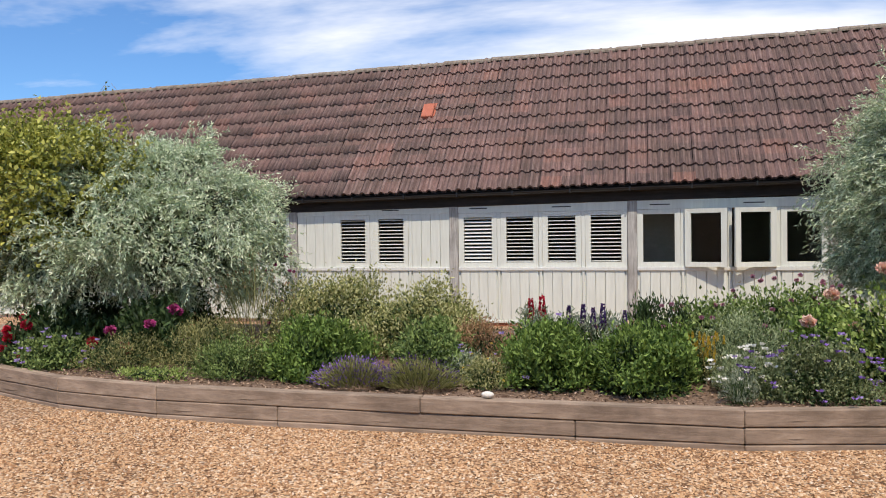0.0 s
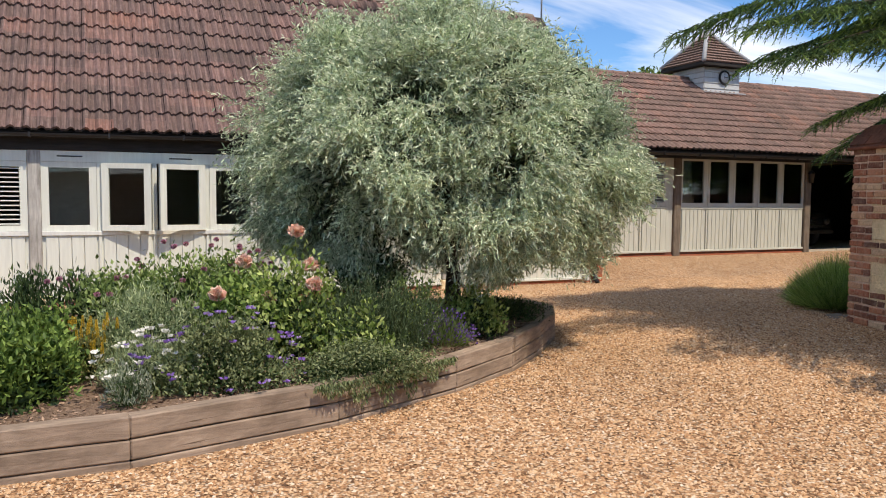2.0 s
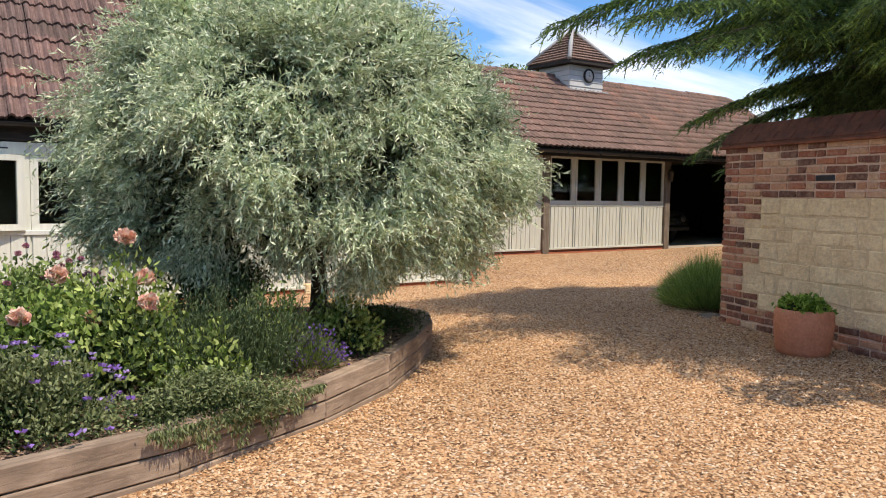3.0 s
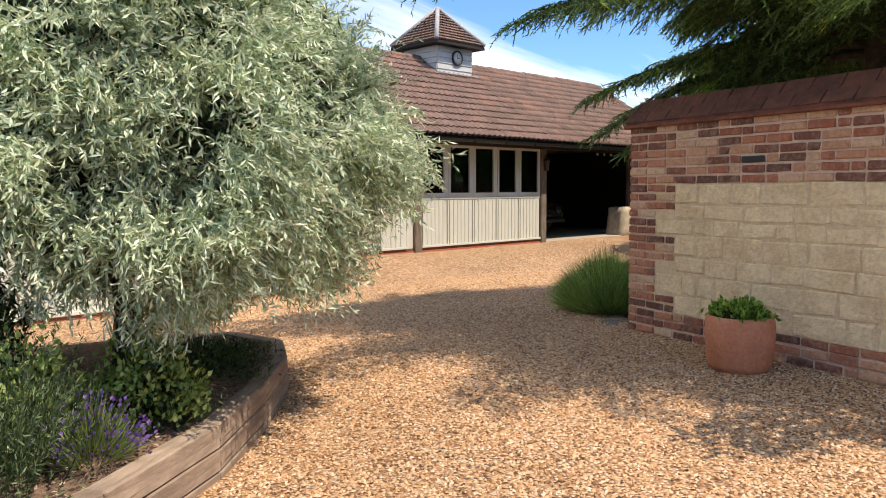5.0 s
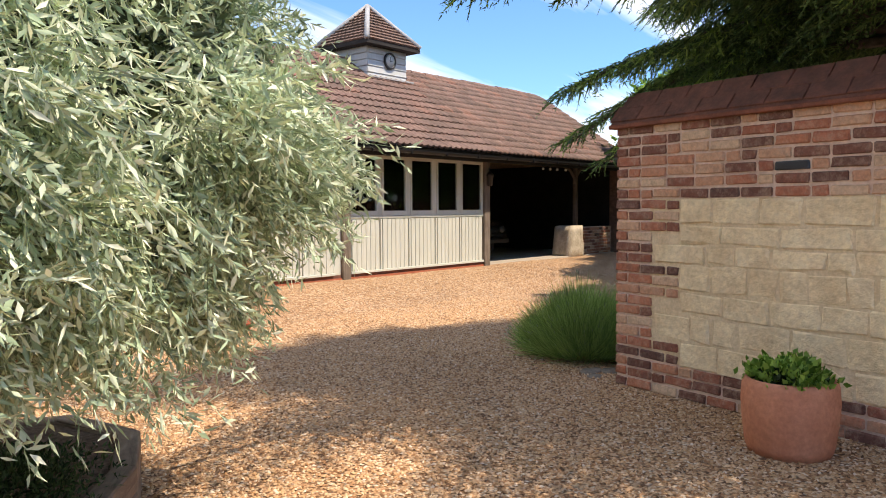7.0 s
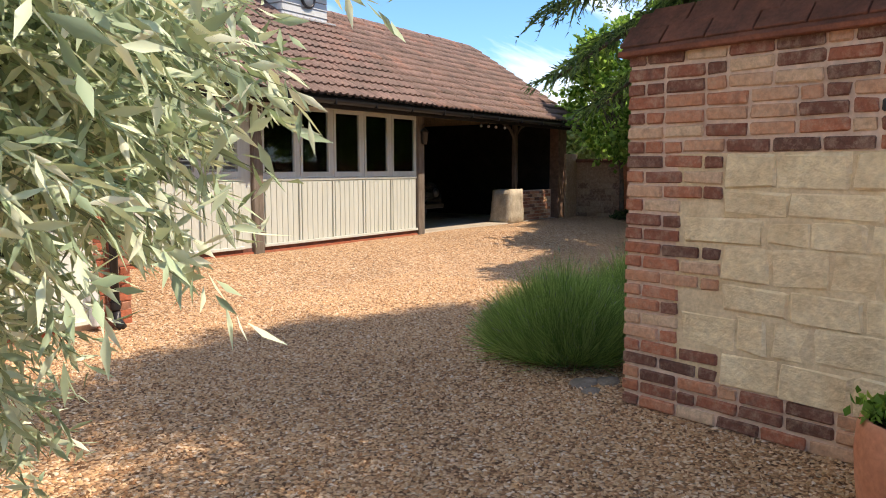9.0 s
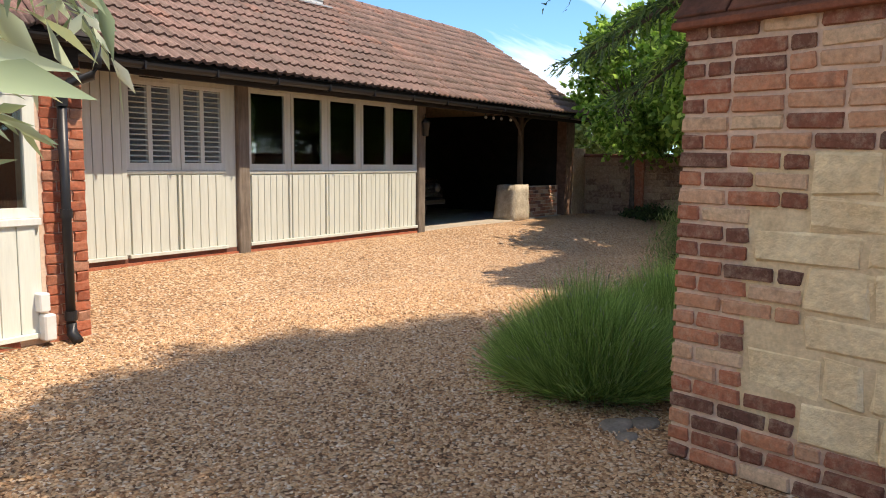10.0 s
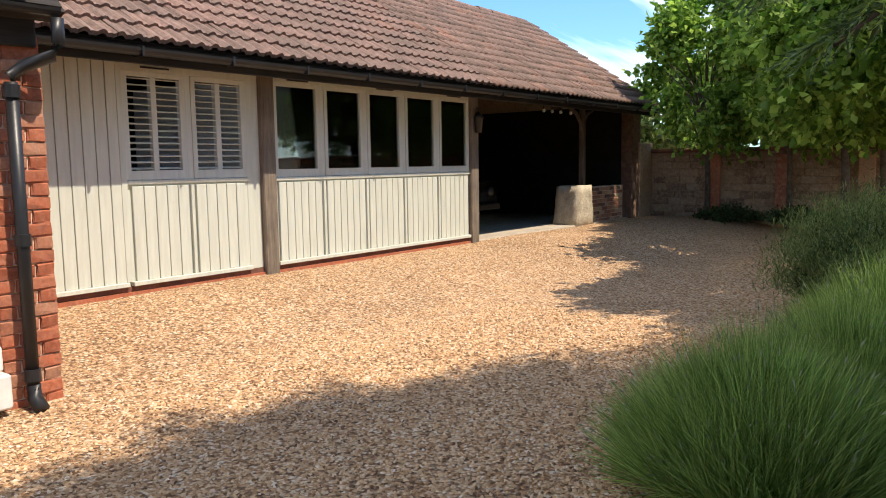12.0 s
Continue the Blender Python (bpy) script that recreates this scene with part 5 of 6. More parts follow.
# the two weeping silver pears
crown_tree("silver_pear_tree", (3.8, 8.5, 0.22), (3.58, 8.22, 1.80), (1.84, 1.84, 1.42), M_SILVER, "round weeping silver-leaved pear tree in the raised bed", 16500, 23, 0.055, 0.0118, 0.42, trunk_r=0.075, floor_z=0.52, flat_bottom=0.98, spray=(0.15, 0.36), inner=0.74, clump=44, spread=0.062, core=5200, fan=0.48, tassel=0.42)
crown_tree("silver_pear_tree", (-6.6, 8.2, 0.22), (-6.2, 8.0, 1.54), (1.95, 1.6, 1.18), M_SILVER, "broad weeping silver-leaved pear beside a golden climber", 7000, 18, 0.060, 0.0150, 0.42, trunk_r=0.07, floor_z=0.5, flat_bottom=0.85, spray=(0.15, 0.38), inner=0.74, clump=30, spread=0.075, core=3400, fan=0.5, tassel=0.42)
crown_tree("golden_shrub", (-7.2, 8.2, 0.2), (-6.75, 7.2, 2.02), (1.2, 0.75, 0.74), M_GOLDLEAF, "tall golden-green climber behind the silver pear", 3000, 9, 0.06, 0.04, 0.2, trunk_r=0.04, category="shrub", clump=20, spread=0.13)
for k, (x, z) in enumerate(((-7.35, 3.0), (-6.7, 2.95), (-8.0, 2.8))):
    t = thing("climber_shoot", (x, 8.8, z - 0.3), "thin arching shoot of the golden climber", "shoot", "climber shoots")
    tube("stem", [(0, 0, -0.2), (0.04, 0, 0.3), (0.12 * (-1) ** k, 0, 0.75), (0.3 * (-1) ** k, 0, 0.95)], [0.006, 0.005, 0.003, 0.002], M_RUST, t, 5)
    zz = RNG.random(34)
    leaves("foliage", np.stack([0.3 * (-1) ** k * zz ** 2, RNG.normal(size=34) * 0.02, zz * 0.95], 1), rand_dirs(34), 0.05, 0.03, M_OLIVE, t)


# conifer above the garden wall
def build_conifer(base, label, fine):
    t = thing("conifer", base, label, "tree")
    tube("trunk", [(0, 0, -0.1), (0.03, 0, 3.0), (0, 0.02, 7.0), (0, 0, 10.0)], [0.30, 0.24, 0.14, 0.03], M_BARK, t, 10)
    rr = random.Random(4)
    P0, D0, L0, young = [], [], [], []
    n = 86
    for k in range(n):
        z = 2.7 + 5.4 * (k / n) ** 1.35
        az = k * 2.399 + rr.uniform(-0.3, 0.3)
        ln = (3.1 + 1.5 * (z - 2.7) if z < 3.8 else 4.6 - 0.85 * (z - 3.8)) * rr.uniform(0.8, 1.08)
        ln *= 1 + 0.21 * max(0.0, math.cos(az - 2.5)) ** 2 - 0.42 * max(0.0, math.cos(az - 1.3)) ** 2
        rise, drop = rr.uniform(0.24, 0.40), 0.03
        if k in (0, 1, 2):        # low boughs that hang beside the wall's end
            z, az, ln, rise, drop = ((2.85, 2.05, 2.85, 0.1, 0.30), (2.95, 2.25, 2.9, 0.12, 0.2), (2.75, 1.92, 2.55, 0.12, 0.36))[k]
        dx, dy = math.cos(az), math.sin(az)
        pts = [Vector((dx * ln * q, dy * ln * q, z + ln * (rise * q - (rise + drop) * q * q))) for q in np.linspace(0, 1, 9)]
        bm = bmesh.new()
        add_tube(bm, pts, [0.05 * (1 - 0.9 * q) + 0.004 for q in np.linspace(0, 1, 9)], 5, False)
        part("bough", bm, M_BARK, t, smooth=True)
        m = int(ln / (0.125 if fine else 0.17))
        for i in range(m):
            q = 0.16 + 0.84 * (i + rr.random() * 0.5) / m
            f = min(q, 0.999) * 8
            a = pts[int(f)].lerp(pts[int(f) + 1], f - int(f))
            for side in (-1, 1):
                w = (1.2 * (1 - q) + 0.34) * rr.uniform(0.65, 1.15) * (0.75 if k < 3 else 1.0)
                d = Vector((dx * 0.8 - dy * side * 0.75, dy * 0.8 + dx * side * 0.75, rr.uniform(-0.15, 0.08))).normalized()
                step = 0.085
                for j in range(int(w / step)):
                    u = j * step / w
                    p = a + d * (w * u) + Vector((0, 0, -0.35 * w * u * u))
                    for s2 in (-1, 1):
                        e = Vector((d.x * 0.8 - d.y * s2 * 0.6, d.y * 0.8 + d.x * s2 * 0.6, -0.34 - 0.55 * u)) + Vector((rr.gauss(0, 0.16), rr.gauss(0, 0.16), rr.gauss(0, 0.16)))
                        P0.append(p[:])
                        D0.append(e.normalized()[:])
                        L0.append(rr.uniform(0.14, 0.29) * (1.15 - 0.4 * u))
                        young.append(u > 0.55 and q > 0.35 and rr.random() < 0.5)
    P0, D0, L0, young = np.array(P0), unit(np.array(D0)), np.array(L0), np.array(young)
    per = 12 if fine else 3
    for name, pick, mat in (("foliage", ~young, M_CONIFER), ("young_growth", young, M_CONIFER_TIP)):
        A, B, C = P0[pick], D0[pick], L0[pick]
        V, T = leaf_arrays(A, B + np.array([0, 0, -0.1]), C, 0.018 if fine else 0.06, 0.3)
        k = np.linspace(0.05, 0.95, per)
        Q = (A[:, None] + B[:, None] * (C[:, None] * k)[..., None] + np.array([0, 0, -0.16]) * (C[:, None] * k ** 2)[..., None]).reshape(-1, 3)
        W = (B[:, None] * 0.75 + RNG.normal(size=(len(A), per, 3)) * 0.42).reshape(-1, 3)
        ln = (0.045 if fine else 0.11) * RNG.uniform(0.7, 1.3, (len(Q), 1))
        W = unit(W)
        S = unit(np.cross(W, rand_dirs(len(Q)))) * (0.0065 if fine else 0.02)
        NV = np.stack([Q + S, Q - S, Q + W * ln], axis=1).reshape(-1, 3)
        NT = np.arange(len(NV)).reshape(-1, 3) + len(V)
        raw_mesh(name, np.concatenate([V, NV]), np.concatenate([T, NT]), mat, t, kind="stuff")
    return t


build_conifer((10.35, 5.8, 0.0), "large dark conifer with drooping boughs over the wall", True)
# stands out of view; only its dappled shade on the drive is known
near_conifer = build_conifer((0.0, 0.0, 0.0), "large dark conifer behind the garden wall, shading the drive", False)
near_conifer.matrix_world = pose(10.9, 1.7, 0, 0, 0, 25)

# pleached trees on the far wall
for y in (12.6, 11.1, 9.6, 8.1):
    # a row trained along the wall
    crown_tree("pleached_tree", (21.2, y, 0.2), (20.8, y, 3.0), (0.95, 1.1, 1.4), M_VINE, "bright green pleached tree with bare stem before the wall", 1150, 9, 0.13, 0.10, 0.35, trunk_r=0.05, spray=(0.3, 0.6), flat_bottom=0.8)
crown_tree("pleached_tree", (18.1, 8.9, 0.2), (18.0, 8.8, 3.35), (2.0, 1.9, 1.75), M_VINE, "broad bright green leafy tree nearer the gravel", 3600, 9, 0.14, 0.11, 0.35, trunk_r=0.07, spray=(0.3, 0.6), flat_bottom=0.85)
crown_tree("pleached_tree", (19.6, 9.9, 0.2), (19.6, 10.1, 3.3), (1.6, 1.5, 1.6), M_VINE, "bright green leafy tree between the wall and the gravel", 2400, 9, 0.14, 0.11, 0.35, trunk_r=0.06, spray=(0.3, 0.6), flat_bottom=0.85)
# tree beyond the view, added to throw shade across the gravel
crown_tree("leafy_tree", (15.6, 6.8, 0.0), (15.2, 7.0, 4.7), (2.0, 1.8, 1.35), M_LUSH, "unseen spreading green tree added to shade the gravel", 3800, 9, 0.14, 0.10, 0.3, trunk_r=0.13, spray=(0.3, 0.6), flat_bottom=0.7)
for y in (12.2, 11.0, 9.8):
    leafy("wall_plant", (21.2, y, 0.22), 0.35, 0.6, 0.28, M_DARKLEAF, "low dark plants at the foot of the wall", "ground cover", 500, 0.07, 0.05)
# trees behind the roofs
for x, y, h, rr_ in ((26, 9, 2.6, 2.6), (26.5, 14, 2.6, 2.6), (27, 4.5, 2.6, 2.6), (13.4, 27, 5.0, 1.8), (17.5, 28, 5.0, 2.2), (21.0, 27, 4.6, 2.0), (11.0, 26.0, 5.2, 1.2)):
    crown_tree("far_tree", (x, y, 0), (x, y, h), (rr_, rr_, 1.9), M_MID, "distant green tree behind the roofs and walls", 1500, 8, 0.09 * rr_, 0.055 * rr_, 0.1, trunk_r=0.12)

# lavender and rosemary by the wall
tuft("lavender_bush", (9.38, 8.40, 0.0), 0.52, 0.62, 0.58, M_LAVENDER, "dense green lavender bush at the foot of the wall", "lavender", 19000, 0.005, 0.6, M_GREYLEAF, 700, 0.3, (0.045, 0.008), 0.26)
tuft("lavender_bush", (10.5, 8.25, 0.0), 0.70, 0.62, 0.56, M_LAVENDER, "dense green lavender bush beside another by the wall", "lavender", 18000, 0.005, 0.62, M_GREYLEAF, 600, 0.3, (0.045, 0.008), 0.26)
tuft("lavender_bush", (12.1, 8.2, 0.0), 0.85, 0.7, 0.62, M_LAVENDER, "tall soft green lavender bush farther along the gravel", "lavender", 10000, 0.007, 0.7, M_GREYLEAF, 300, 0.35, (0.05, 0.01), 0.26)
leafy("broom_bush", (14.0, 8.7, 0.05), 0.80, 0.8, 0.95, M_BROOM, "soft feathery yellow-green bush at the gravel's edge", "shrub", 6500, 0.085, 0.009, up=0.8)
leafy("rosemary_bush", (15.9, 8.8, 0.05), 1.0, 0.9, 0.9, M_MID, "rounded green shrub at the gravel's edge", n=3000, L=0.09, W=0.02)
for i, (x, y, s) in enumerate(((8.80, 7.96, 0.09), (8.93, 7.85, 0.08), (8.68, 7.86, 0.06))):
    t = thing("edging_stone", (x, y, 0), "grey flat edging stone under the lavender", "stone", "edging stones")
    bm = bmesh.new()
    bmesh.ops.create_icosphere(bm, subdivisions=2, radius=s)
    for v in bm.verts:
        v.co = Vector((v.co.x * 1.3, v.co.y, v.co.z * 0.45)) + Vector(noise.noise_vector(v.co * 9)) * 0.02
    part("block", bm, M_DARKROCK, t)

# terracotta pot with its plant
POT = (7.66, 6.02)
pot = thing("plant_pot", (*POT, 0.0), "large plain terracotta pot against the garden wall", "plant pot")
lathe("body", [(0.225, 0.0), (0.243, 0.06), (0.258, 0.18), (0.267, 0.30), (0.262, 0.39), (0.250, 0.43), (0.240, 0.437), (0.228, 0.43), (0.230, 0.38)], M_TERRA, pot, 40)
lathe("soil", [(0.232, 0.36), (0.2, 0.39)], M_SOIL, pot, 24)
leafy("potted_plant", (POT[0], POT[1], 0.39), 0.23, 0.23, 0.14, M_VINE, "low bright green leafy plant in the terracotta pot", "plant", 420, 0.055, 0.045, 0.5, 10)

# bed planting, from the far end to the pear
leafy("geranium", (-5.75, 6.3), 0.42, 0.34, 0.30, M_MID, "low green geranium with pale purple flowers", "flowers", 900, 0.045, 0.03, flowers=[(M_BLUE, 34, 0.06, "star")])
leafy("peony", (-6.1, 6.8), 0.6, 0.42, 0.5, M_DARKLEAF, "dark-leaved peony with crimson blooms", "flowers", 1100, 0.11, 0.045, flowers=[(M_RED, 11, 0.13, "ball")])
leafy("peony", (-5.05, 6.95), 0.42, 0.4, 0.55, M_DARKLEAF, "dark-leaved peony with magenta and crimson blooms", "flowers", 1300, 0.11, 0.045, flowers=[(M_MAGENTA, 7, 0.13, "ball"), (M_RED, 4, 0.12, "ball")])
leafy("dark_shrub", (-6.7, 7.9), 0.9, 0.6, 0.62, M_DARKLEAF, "dark green shrub under the silver pear", "shrub", 1800, 0.08, 0.03)
leafy("dark_shrub", (-5.5, 8.1), 0.6, 0.5, 0.6, M_DARKLEAF, "dark leafy shrub in the pear's shade", "shrub", 1200, 0.08, 0.03)
leafy("red_flower", (-6.2, 6.25), 0.15, 0.15, 0.16, M_DARKLEAF, "small clump with one crimson bloom at the sleeper", "flowers", 160, 0.06, 0.03, flowers=[(M_RED, 2, 0.13, "ball")])
leafy("low_herb", (-5.0, 6.35), 0.45, 0.35, 0.34, M_OLIVE, "low olive-green herb clump", "herb", 1400, 0.04, 0.012)
leafy("sedum_mat", (-4.35, 5.95), 0.42, 0.18, 0.09, M_YELLOW_LEAF, "flat yellow-green ground cover on soil", "ground cover", 380, 0.03, 0.018)
leafy("herb_bush", (-4.25, 6.75), 0.6, 0.5, 0.42, M_OLIVE, "olive-green feathery herb bush", "herb", 2600, 0.05, 0.012)
leafy("herb_bush", (-3.65, 6.2), 0.42, 0.3, 0.33, M_MID, "green and olive low herb bush", "herb", 1500, 0.045, 0.014)
tuft("seedhead_stems", (-4.3, 7.7), 0.5, 0.4, 0.85, M_OLIVE, "tall thin dry stems with seed heads", "stem_work", 240, 0.007, 0.5, M_RUST, 110)
leafy("tree_peony", (-2.98, 6.42), 0.53, 0.46, 0.46, M_LUSH, "dense bright green leafy bush in the bed", "shrub", 4600, 0.064, 0.026)
leafy("tall_shrub", (-3.35, 7.9), 0.85, 0.6, 0.76, M_STRAW, "large olive-yellow flowering shrub", "shrub", 5200, 0.05, 0.026, flowers=[(M_GREYLEAF, 30, 0.05, "star")])
leafy("tall_shrub", (-2.35, 7.7), 0.75, 0.6, 0.68, M_STRAW, "pale olive shrub beside the barn", "shrub", 5000, 0.05, 0.026)
leafy("valerian", (-4.3, 8.6), 0.5, 0.4, 0.85, M_GREYLEAF, "grey-green valerian with dull pink heads", "flowers", 900, 0.06, 0.02, flowers=[(M_MAGENTA, 22, 0.05, "ball")])
leafy("green_bush", (-1.95, 6.75), 0.38, 0.38, 0.45, M_MID, "mid-green rounded bush in the flower bed", "shrub", 1500, 0.055, 0.024)
tuft("low_lavender", (-2.42, 5.98), 0.40, 0.24, 0.20, M_OLIVE, "low lavender mound in purple flower", "lavender", 2600, 0.006, 1.1, M_PURPLE, 900, 0.4, (0.022, 0.014))
tuft("low_lavender", (-1.88, 6.0), 0.40, 0.24, 0.20, M_OLIVE, "low lavender mound going over", "lavender", 2800, 0.006, 1.1, M_DPURPLE, 300, 0.4, (0.022, 0.014))
leafy("spurge", (-1.55, 7.2), 0.42, 0.38, 0.40, M_RUST, "rusty brown airy spurge", "herb", 2200, 0.035, 0.012)
leafy("yellow_herb", (-1.32, 6.2), 0.24, 0.24, 0.27, M_STRAW, "small yellow-green herb tuft", "herb", 1300, 0.032, 0.011, flowers=[(M_GOLD, 12, 0.025, "star")])
leafy("blue_flower", (-1.55, 6.45), 0.25, 0.2, 0.22, M_GREYLEAF, "grey-leaved plant with small blue flowers", "flowers", 400, 0.035, 0.012, flowers=[(M_BLUE, 14, 0.04, "star")])
leafy("tree_peony", (-0.86, 6.42), 0.40, 0.42, 0.45, M_LUSH, "dense green leafy bush beside the sleeper edge", "shrub", 3600, 0.060, 0.026, flowers=[(M_BLUE, 4, 0.07, "star")])
leafy("tree_peony", (-0.10, 6.36), 0.47, 0.44, 0.49, M_LUSH, "broad dense green leafy bush on the edge", "shrub", 4600, 0.060, 0.026)
leafy("lupin", (-1.2, 8.2), 0.3, 0.3, 0.38, M_GREYLEAF, "lupin clump with two red flower spires", "flowers", 500, 0.09, 0.022)
for x, h in ((-1.27, 0.30), (-1.15, 0.33)):
    t = thing("red_lupin", (x, 8.2, 0.5), "tall red lupin spire", "flowers", "red lupins")
    flower(t, (0, 0, h * 0.0), (0, 0, 1), M_RED, h, "spike")
    tube("stem", [(0, 0, -0.25), (0, 0, 0.05)], 0.006, M_MID, t, 5)
leafy("lupin", (-0.6, 8.1), 0.45, 0.3, 0.35, M_GREYLEAF, "lupin clump with purple flower spires", "flowers", 700, 0.09, 0.022)
for x, h in ((-0.85, 0.30), (-0.70, 0.32), (-0.6, 0.28), (-0.5, 0.33), (-0.28, 0.25)):
    t = thing("purple_lupin", (x, 8.05, 0.5), "dark purple lupin spire", "flowers", "purple lupins")
    flower(t, (0, 0, 0), (0, 0, 1), M_DPURPLE, h * 0.8, "spike")
    tube("stem", [(0, 0, -0.25), (0, 0, 0.05)], 0.006, M_MID, t, 5)
leafy("dark_shrub", (0.15, 8.2), 0.5, 0.4, 0.52, M_DARKLEAF, "dark green upright shrub", "shrub", 1500, 0.07, 0.02, up=1.2)
yel = leafy("yellow_flowers", (0.40, 6.62), 0.15, 0.15, 0.36, M_OLIVE, "upright clump of small yellow flowers", "flowers", 420, 0.04, 0.012)
for q in RNG.normal(size=(34, 2)) * 0.085:
    flower(yel, (q[0], q[1], 0.14 + RNG.random() * 0.24), (0, 0, 1), M_GOLD, 0.07, "spike")
leafy("grey_foliage", (0.78, 6.95), 0.46, 0.38, 0.52, M_FEATHER, "silvery grey-green feathery foliage", "foliage plant", 3400, 0.055, 0.010)
leafy("pinks", (0.74, 6.3), 0.30, 0.26, 0.27, M_FEATHER, "grey-leaved pinks with white blooms", "flowers", 1500, 0.05, 0.008, flowers=[(M_WHITEP, 60, 0.06, "star")])
leafy("pinks_tuft", (0.60, 5.93), 0.13, 0.11, 0.22, M_GREYLEAF, "small blue-grey upright tuft with one white bloom", "foliage plant", 420, 0.035, 0.007, up=1.2, flowers=[(M_WHITEP, 3, 0.06, "star")])
leafy("geranium", (1.15, 6.2), 0.5, 0.34, 0.38, M_TRAIL, "grey-green geranium with violet-blue flowers over the edge", "flowers", 2100, 0.036, 0.020, flowers=[(M_PURPLE, 44, 0.055, "star"), (M_BLUE, 40, 0.045, "star")])
leafy("pink_shrub", (1.15, 7.85), 0.98, 0.55, 0.66, M_MID, "wide green shrub with small dusky pink flowers", "shrub", 4600, 0.058, 0.032, flowers=[(M_PINK, 95, 0.05, "ball")])
rb_ = leafy("rose_bush", (1.75, 6.85), 0.42, 0.4, 0.78, M_YELLOW_LEAF, "young rose bush with yellow-green leaves and peach blooms", "rose", 900, 0.06, 0.036)
for p in ((1.74, 6.66, 1.19), (1.87, 6.76, 0.94), (1.19, 6.62, 0.77), (1.41, 6.85, 0.97), (1.83, 6.5, 0.83), (1.6, 6.9, 0.7)):
    q = np.array(p) - np.array(rb_.matrix_world.translation)
    flower(rb_, q, (0, 0, 1), M_PEACH, 0.13, "ball")
    tube("cane", [(0, 0, 0), (q[0] * 0.5, q[1] * 0.5, q[2] * 0.6), tuple(q)], [0.007, 0.005, 0.003], M_MID, rb_, 5)
leafy("green_shrub", (1.45, 7.2), 0.5, 0.45, 0.55, M_LUSH, "green rose foliage among flowers", "shrub", 1600, 0.055, 0.034)
leafy("dark_fir_bush", (2.6, 7.7), 0.45, 0.4, 0.85, M_DARKLEAF, "dark green bush under the pear", "shrub", 1900, 0.05, 0.02)
rosemary = thing("rosemary", (2.35, 6.75, soil_z(2.35, 6.75)), "dark feathery upright rosemary bush", "herb")
for k in range(9):
    ca, cr = k * 2.4, 0.36 * math.sqrt((k + 0.3) / 9)
    cx, cy = cr * math.cos(ca), 0.8 * cr * math.sin(ca)
    P, D, S0, S1 = [], [], [], []
    for i in range(64):
        b = np.array((cx + RNG.normal() * 0.11, cy + RNG.normal() * 0.09, 0.0))
        way = unit(np.array((b[0] * 0.85 + RNG.normal() * 0.16, b[1] * 0.85 + RNG.normal() * 0.16, 1.0)))
        h = RNG.uniform(0.34, 0.76) * (1.05 - 0.35 * cr / 0.36)
        S0.append(b)
        S1.append(way * h)
        q = RNG.random(30) ** 0.8
        P.append(b + way * (h * q)[:, None])
        D.append(way * 0.8 + RNG.normal(size=(30, 3)) * 0.45)
    sprig = leaves("sprig", np.concatenate(P), np.concatenate(D), 0.034, 0.0065, M_ROSEMARY, rosemary, fold=0.15)
    leaves("stalk", S0, S1, np.linalg.norm(S1, axis=1), 0.005, M_DARKLEAF, sprig, fold=0.2)
leafy("golden_leaf_plant", (2.15, 6.45), 0.25, 0.25, 0.42, M_YELLOW_LEAF, "yellow-green leafed rose shoots", "rose", 360, 0.055, 0.034)
leafy("golden_leaf_plant", (2.75, 7.0), 0.28, 0.25, 0.48, M_YELLOW_LEAF, "yellow-green leafed shoots by the pear", "rose", 360, 0.055, 0.034)
trail = leafy("trailing_plant", (2.05, 6.12), 0.55, 0.28, 0.22, M_TRAIL, "grey-green trailing plant hanging over the sleepers", "trailing plant", 2400, 0.035, 0.013, up=-0.2)
tuft("violet_spikes", (2.95, 6.75), 0.19, 0.17, 0.22, M_MID, "small violet-flowered clump at the edge", "flowers", 1100, 0.006, 0.9, M_PURPLE, 480, 0.4, (0.024, 0.016))
leafy("green_shrub", (3.35, 7.1), 0.3, 0.28, 0.4, M_YELLOW_LEAF, "small yellow-green shrub under the pear", "shrub", 700, 0.05, 0.03)
leafy("ground_cover", (4.1, 8.0), 0.5, 0.5, 0.16, M_DARKLEAF, "dark low ground cover in the pear's shade", "ground cover", 1500, 0.04, 0.012)
u = RNG.random(1500)
hx, hy = 1.62 + 1.15 * u, np.interp(1.62 + 1.15 * u, [0.6, 1.83, 2.86], [5.58, 5.88, 6.34])
drop = RNG.random(1500) ** 1.6 * (0.20 * np.abs(np.sin(u * 17)) * np.sin(u * 3.1) + 0.03)
leaves("trailing_foliage", np.stack([hx + 0.03, hy - 0.035 - RNG.random(1500) * 0.03, 0.30 - drop], 1) - np.array((2.05, 6.12, soil_z(2.05, 6.12))), np.stack([RNG.normal(size=1500) * 0.4, RNG.normal(size=1500) * 0.3 - 0.2, np.full(1500, -0.8)], 1), 0.035, 0.011, M_TRAIL, trail)
wst = thing("white_stone", (-1.2, 5.6, 0.275), "small white stone lying on the sleeper", "stone")
bm = bmesh.new()
bmesh.ops.create_icosphere(bm, subdivisions=2, radius=0.036)
for v in bm.verts:
    v.co = Vector((v.co.x * 1.4, v.co.y, v.co.z * 0.7 + 0.028))
part("pebble", bm, mat_rough("white_stone", (0.6, 0.58, 0.52), (0.8, 0.78, 0.72), 20.0), wst, smooth=True)


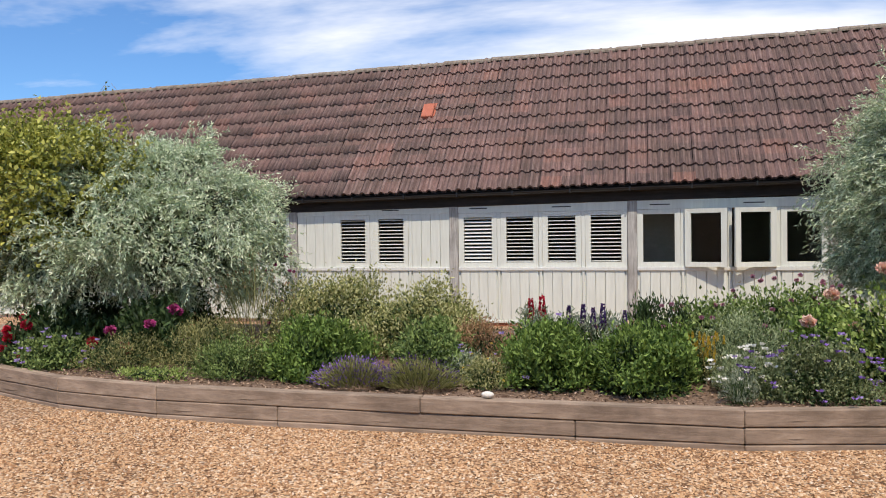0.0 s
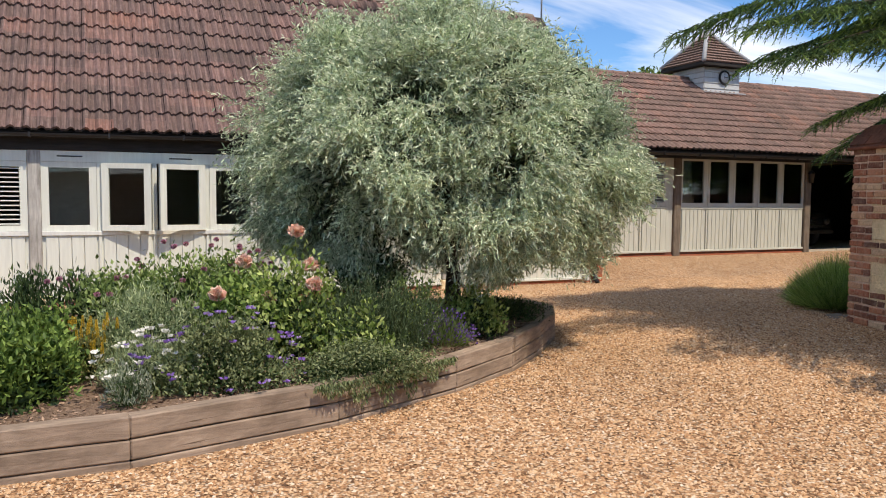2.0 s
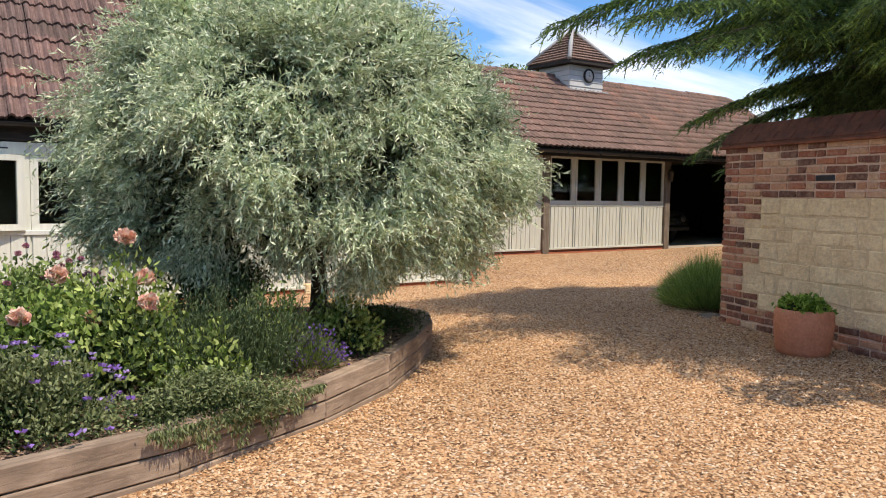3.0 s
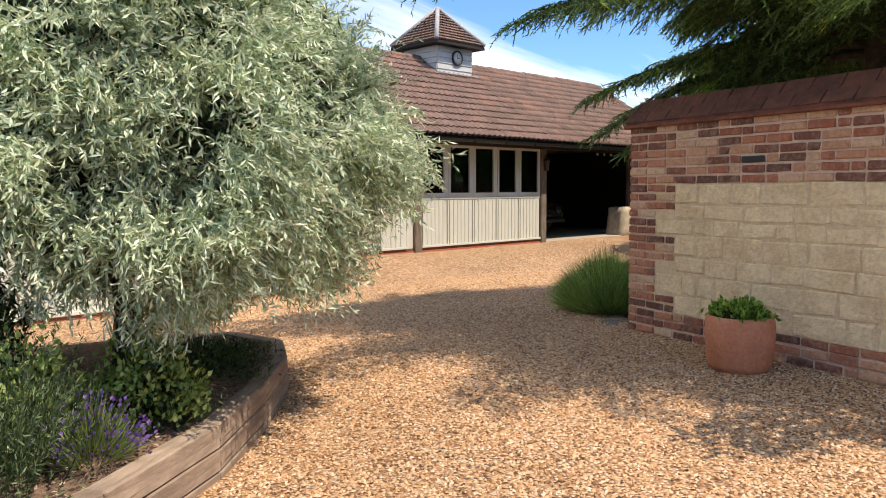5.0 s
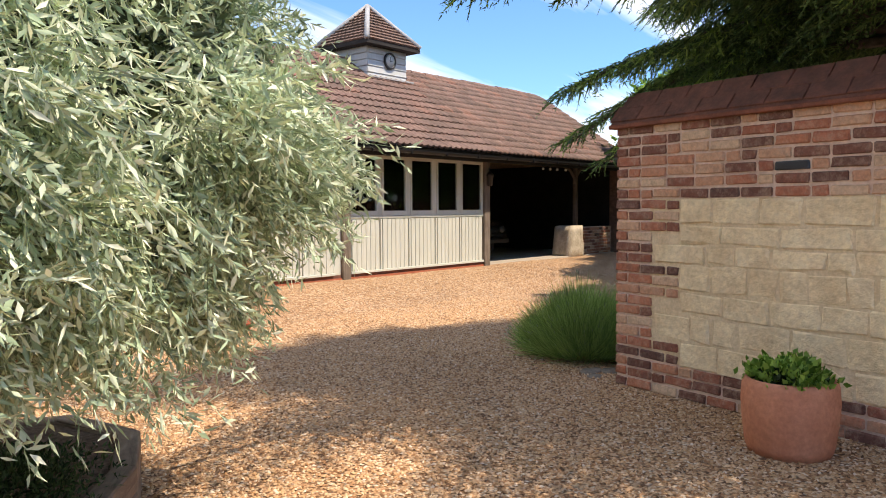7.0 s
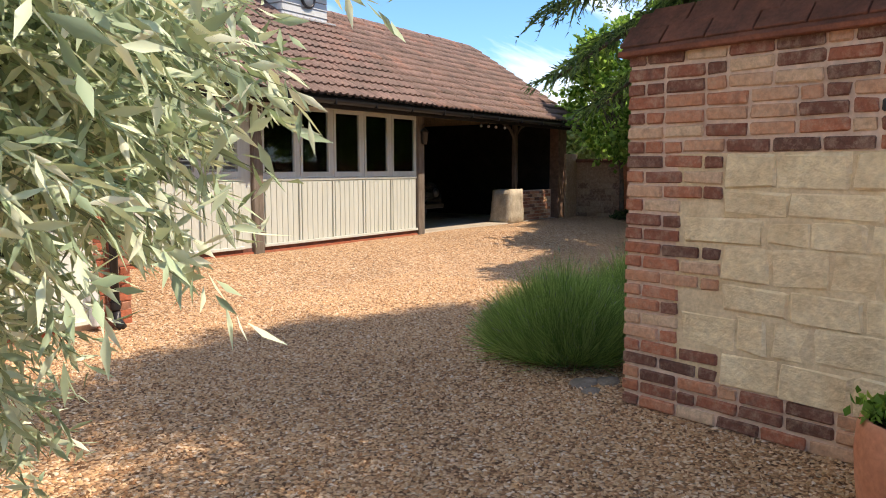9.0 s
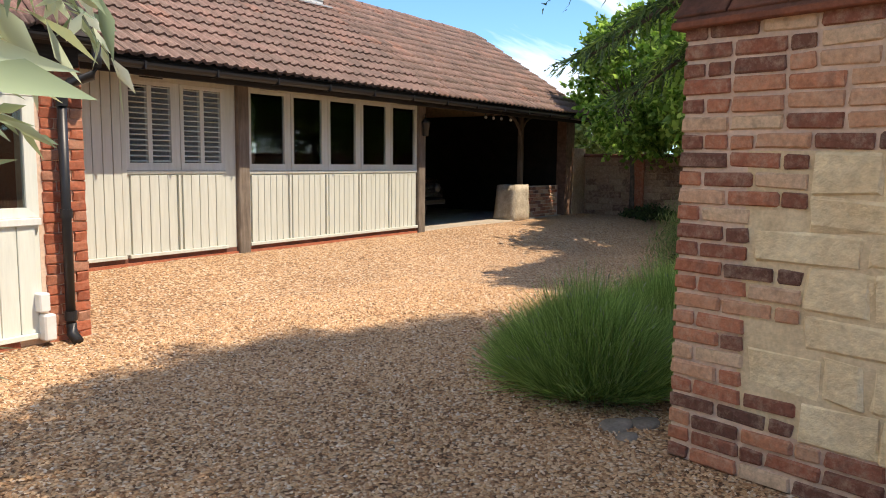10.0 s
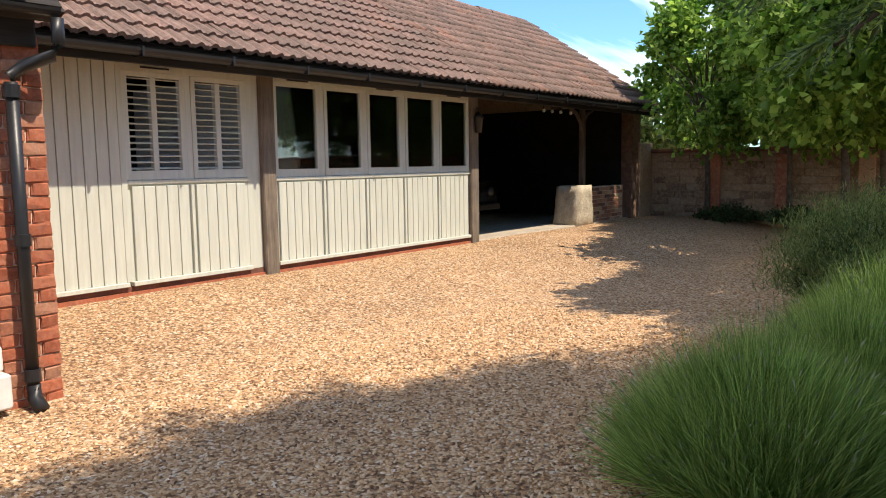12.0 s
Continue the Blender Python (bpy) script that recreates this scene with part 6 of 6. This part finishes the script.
def build_bark():
    n = 16000
    X, Y = RNG.uniform(-7.0, 4.6, n), RNG.uniform(5.6, 7.6, n)
    keep = np.array([in_poly(x, y - 0.14, BED) for x, y in zip(X, Y)])
    X, Y = X[keep], Y[keep]
    Z = np.array([soil_z(x, y) for x, y in zip(X, Y)]) + RNG.uniform(-0.002, 0.012, len(X))
    D = np.stack([RNG.normal(size=len(X)), RNG.normal(size=len(X)), RNG.normal(size=len(X)) * 0.25], 1)
    m = mat_leaf("bark_chip", (0.12, 0.07, 0.045), (0.48, 0.34, 0.24), 0.05, 0.85)
    tagged(leaves("bark_mulch", np.stack([X, Y, Z], 1), D, RNG.uniform(0.02, 0.045, len(X)), 0.014, m), "brown bark mulch strewn over the bed", "mulch", kind="stuff")


build_bark()


# ---- loose gravel chips where the walk passes ----
def build_chips():
    n = 230000
    X = RNG.uniform(-5.0, 12.5, n)
    Y = RNG.uniform(2.2, 12.1, n)
    ex = np.array([p[0] for p in EDGE])
    ey = np.array([p[1] for p in EDGE])
    front = np.interp(X, ex[:14], ey[:14])
    keep = (Y < front - 0.02) | (X > 5.05)
    side = (X - GW[0]) * 0.967 + (Y - GW[1]) * -0.254
    keep &= ~((side > -0.02) & (Y < GW[1] + 0.1)) & ((Y < 12.0) | (X > 8.4))
    X, Y = X[keep], Y[keep]
    n = len(X)
    a = RNG.random(n) * 6.28
    L, W, H = RNG.uniform(0.008, 0.018, n), RNG.uniform(0.006, 0.011, n), RNG.uniform(0.005, 0.013, n)
    Z = ground_za(X, Y) + 0.012 * np.sin(X * 1.7 + Y * 0.6) * np.sin(Y * 1.3 - X * 0.4)
    ca, sa = np.cos(a), np.sin(a)
    V = np.empty((n, 5, 3))
    for k, (u, v) in enumerate(((1, 0.25), (-0.2, 1), (-1, -0.3), (0.25, -1))):
        lx, ly = u * L, v * W
        V[:, k, 0], V[:, k, 1] = X + ca * lx - sa * ly, Y + sa * lx + ca * ly
        V[:, k, 2] = Z + RNG.uniform(-0.002, 0.007, n)
    V[:, 4, 0], V[:, 4, 1], V[:, 4, 2] = X + RNG.uniform(-0.004, 0.004, n), Y + RNG.uniform(-0.004, 0.004, n), Z + H + 0.003
    b = (np.arange(n) * 5)[:, None, None]
    T = (b + np.array([[0, 1, 4], [1, 2, 4], [2, 3, 4], [3, 0, 4]])[None]).reshape(-1, 3)
    tagged(raw_mesh("gravel", V.reshape(-1, 3), T, M_CHIP), "loose golden gravel chips over the yard", "gravel", kind="stuff")


build_chips()
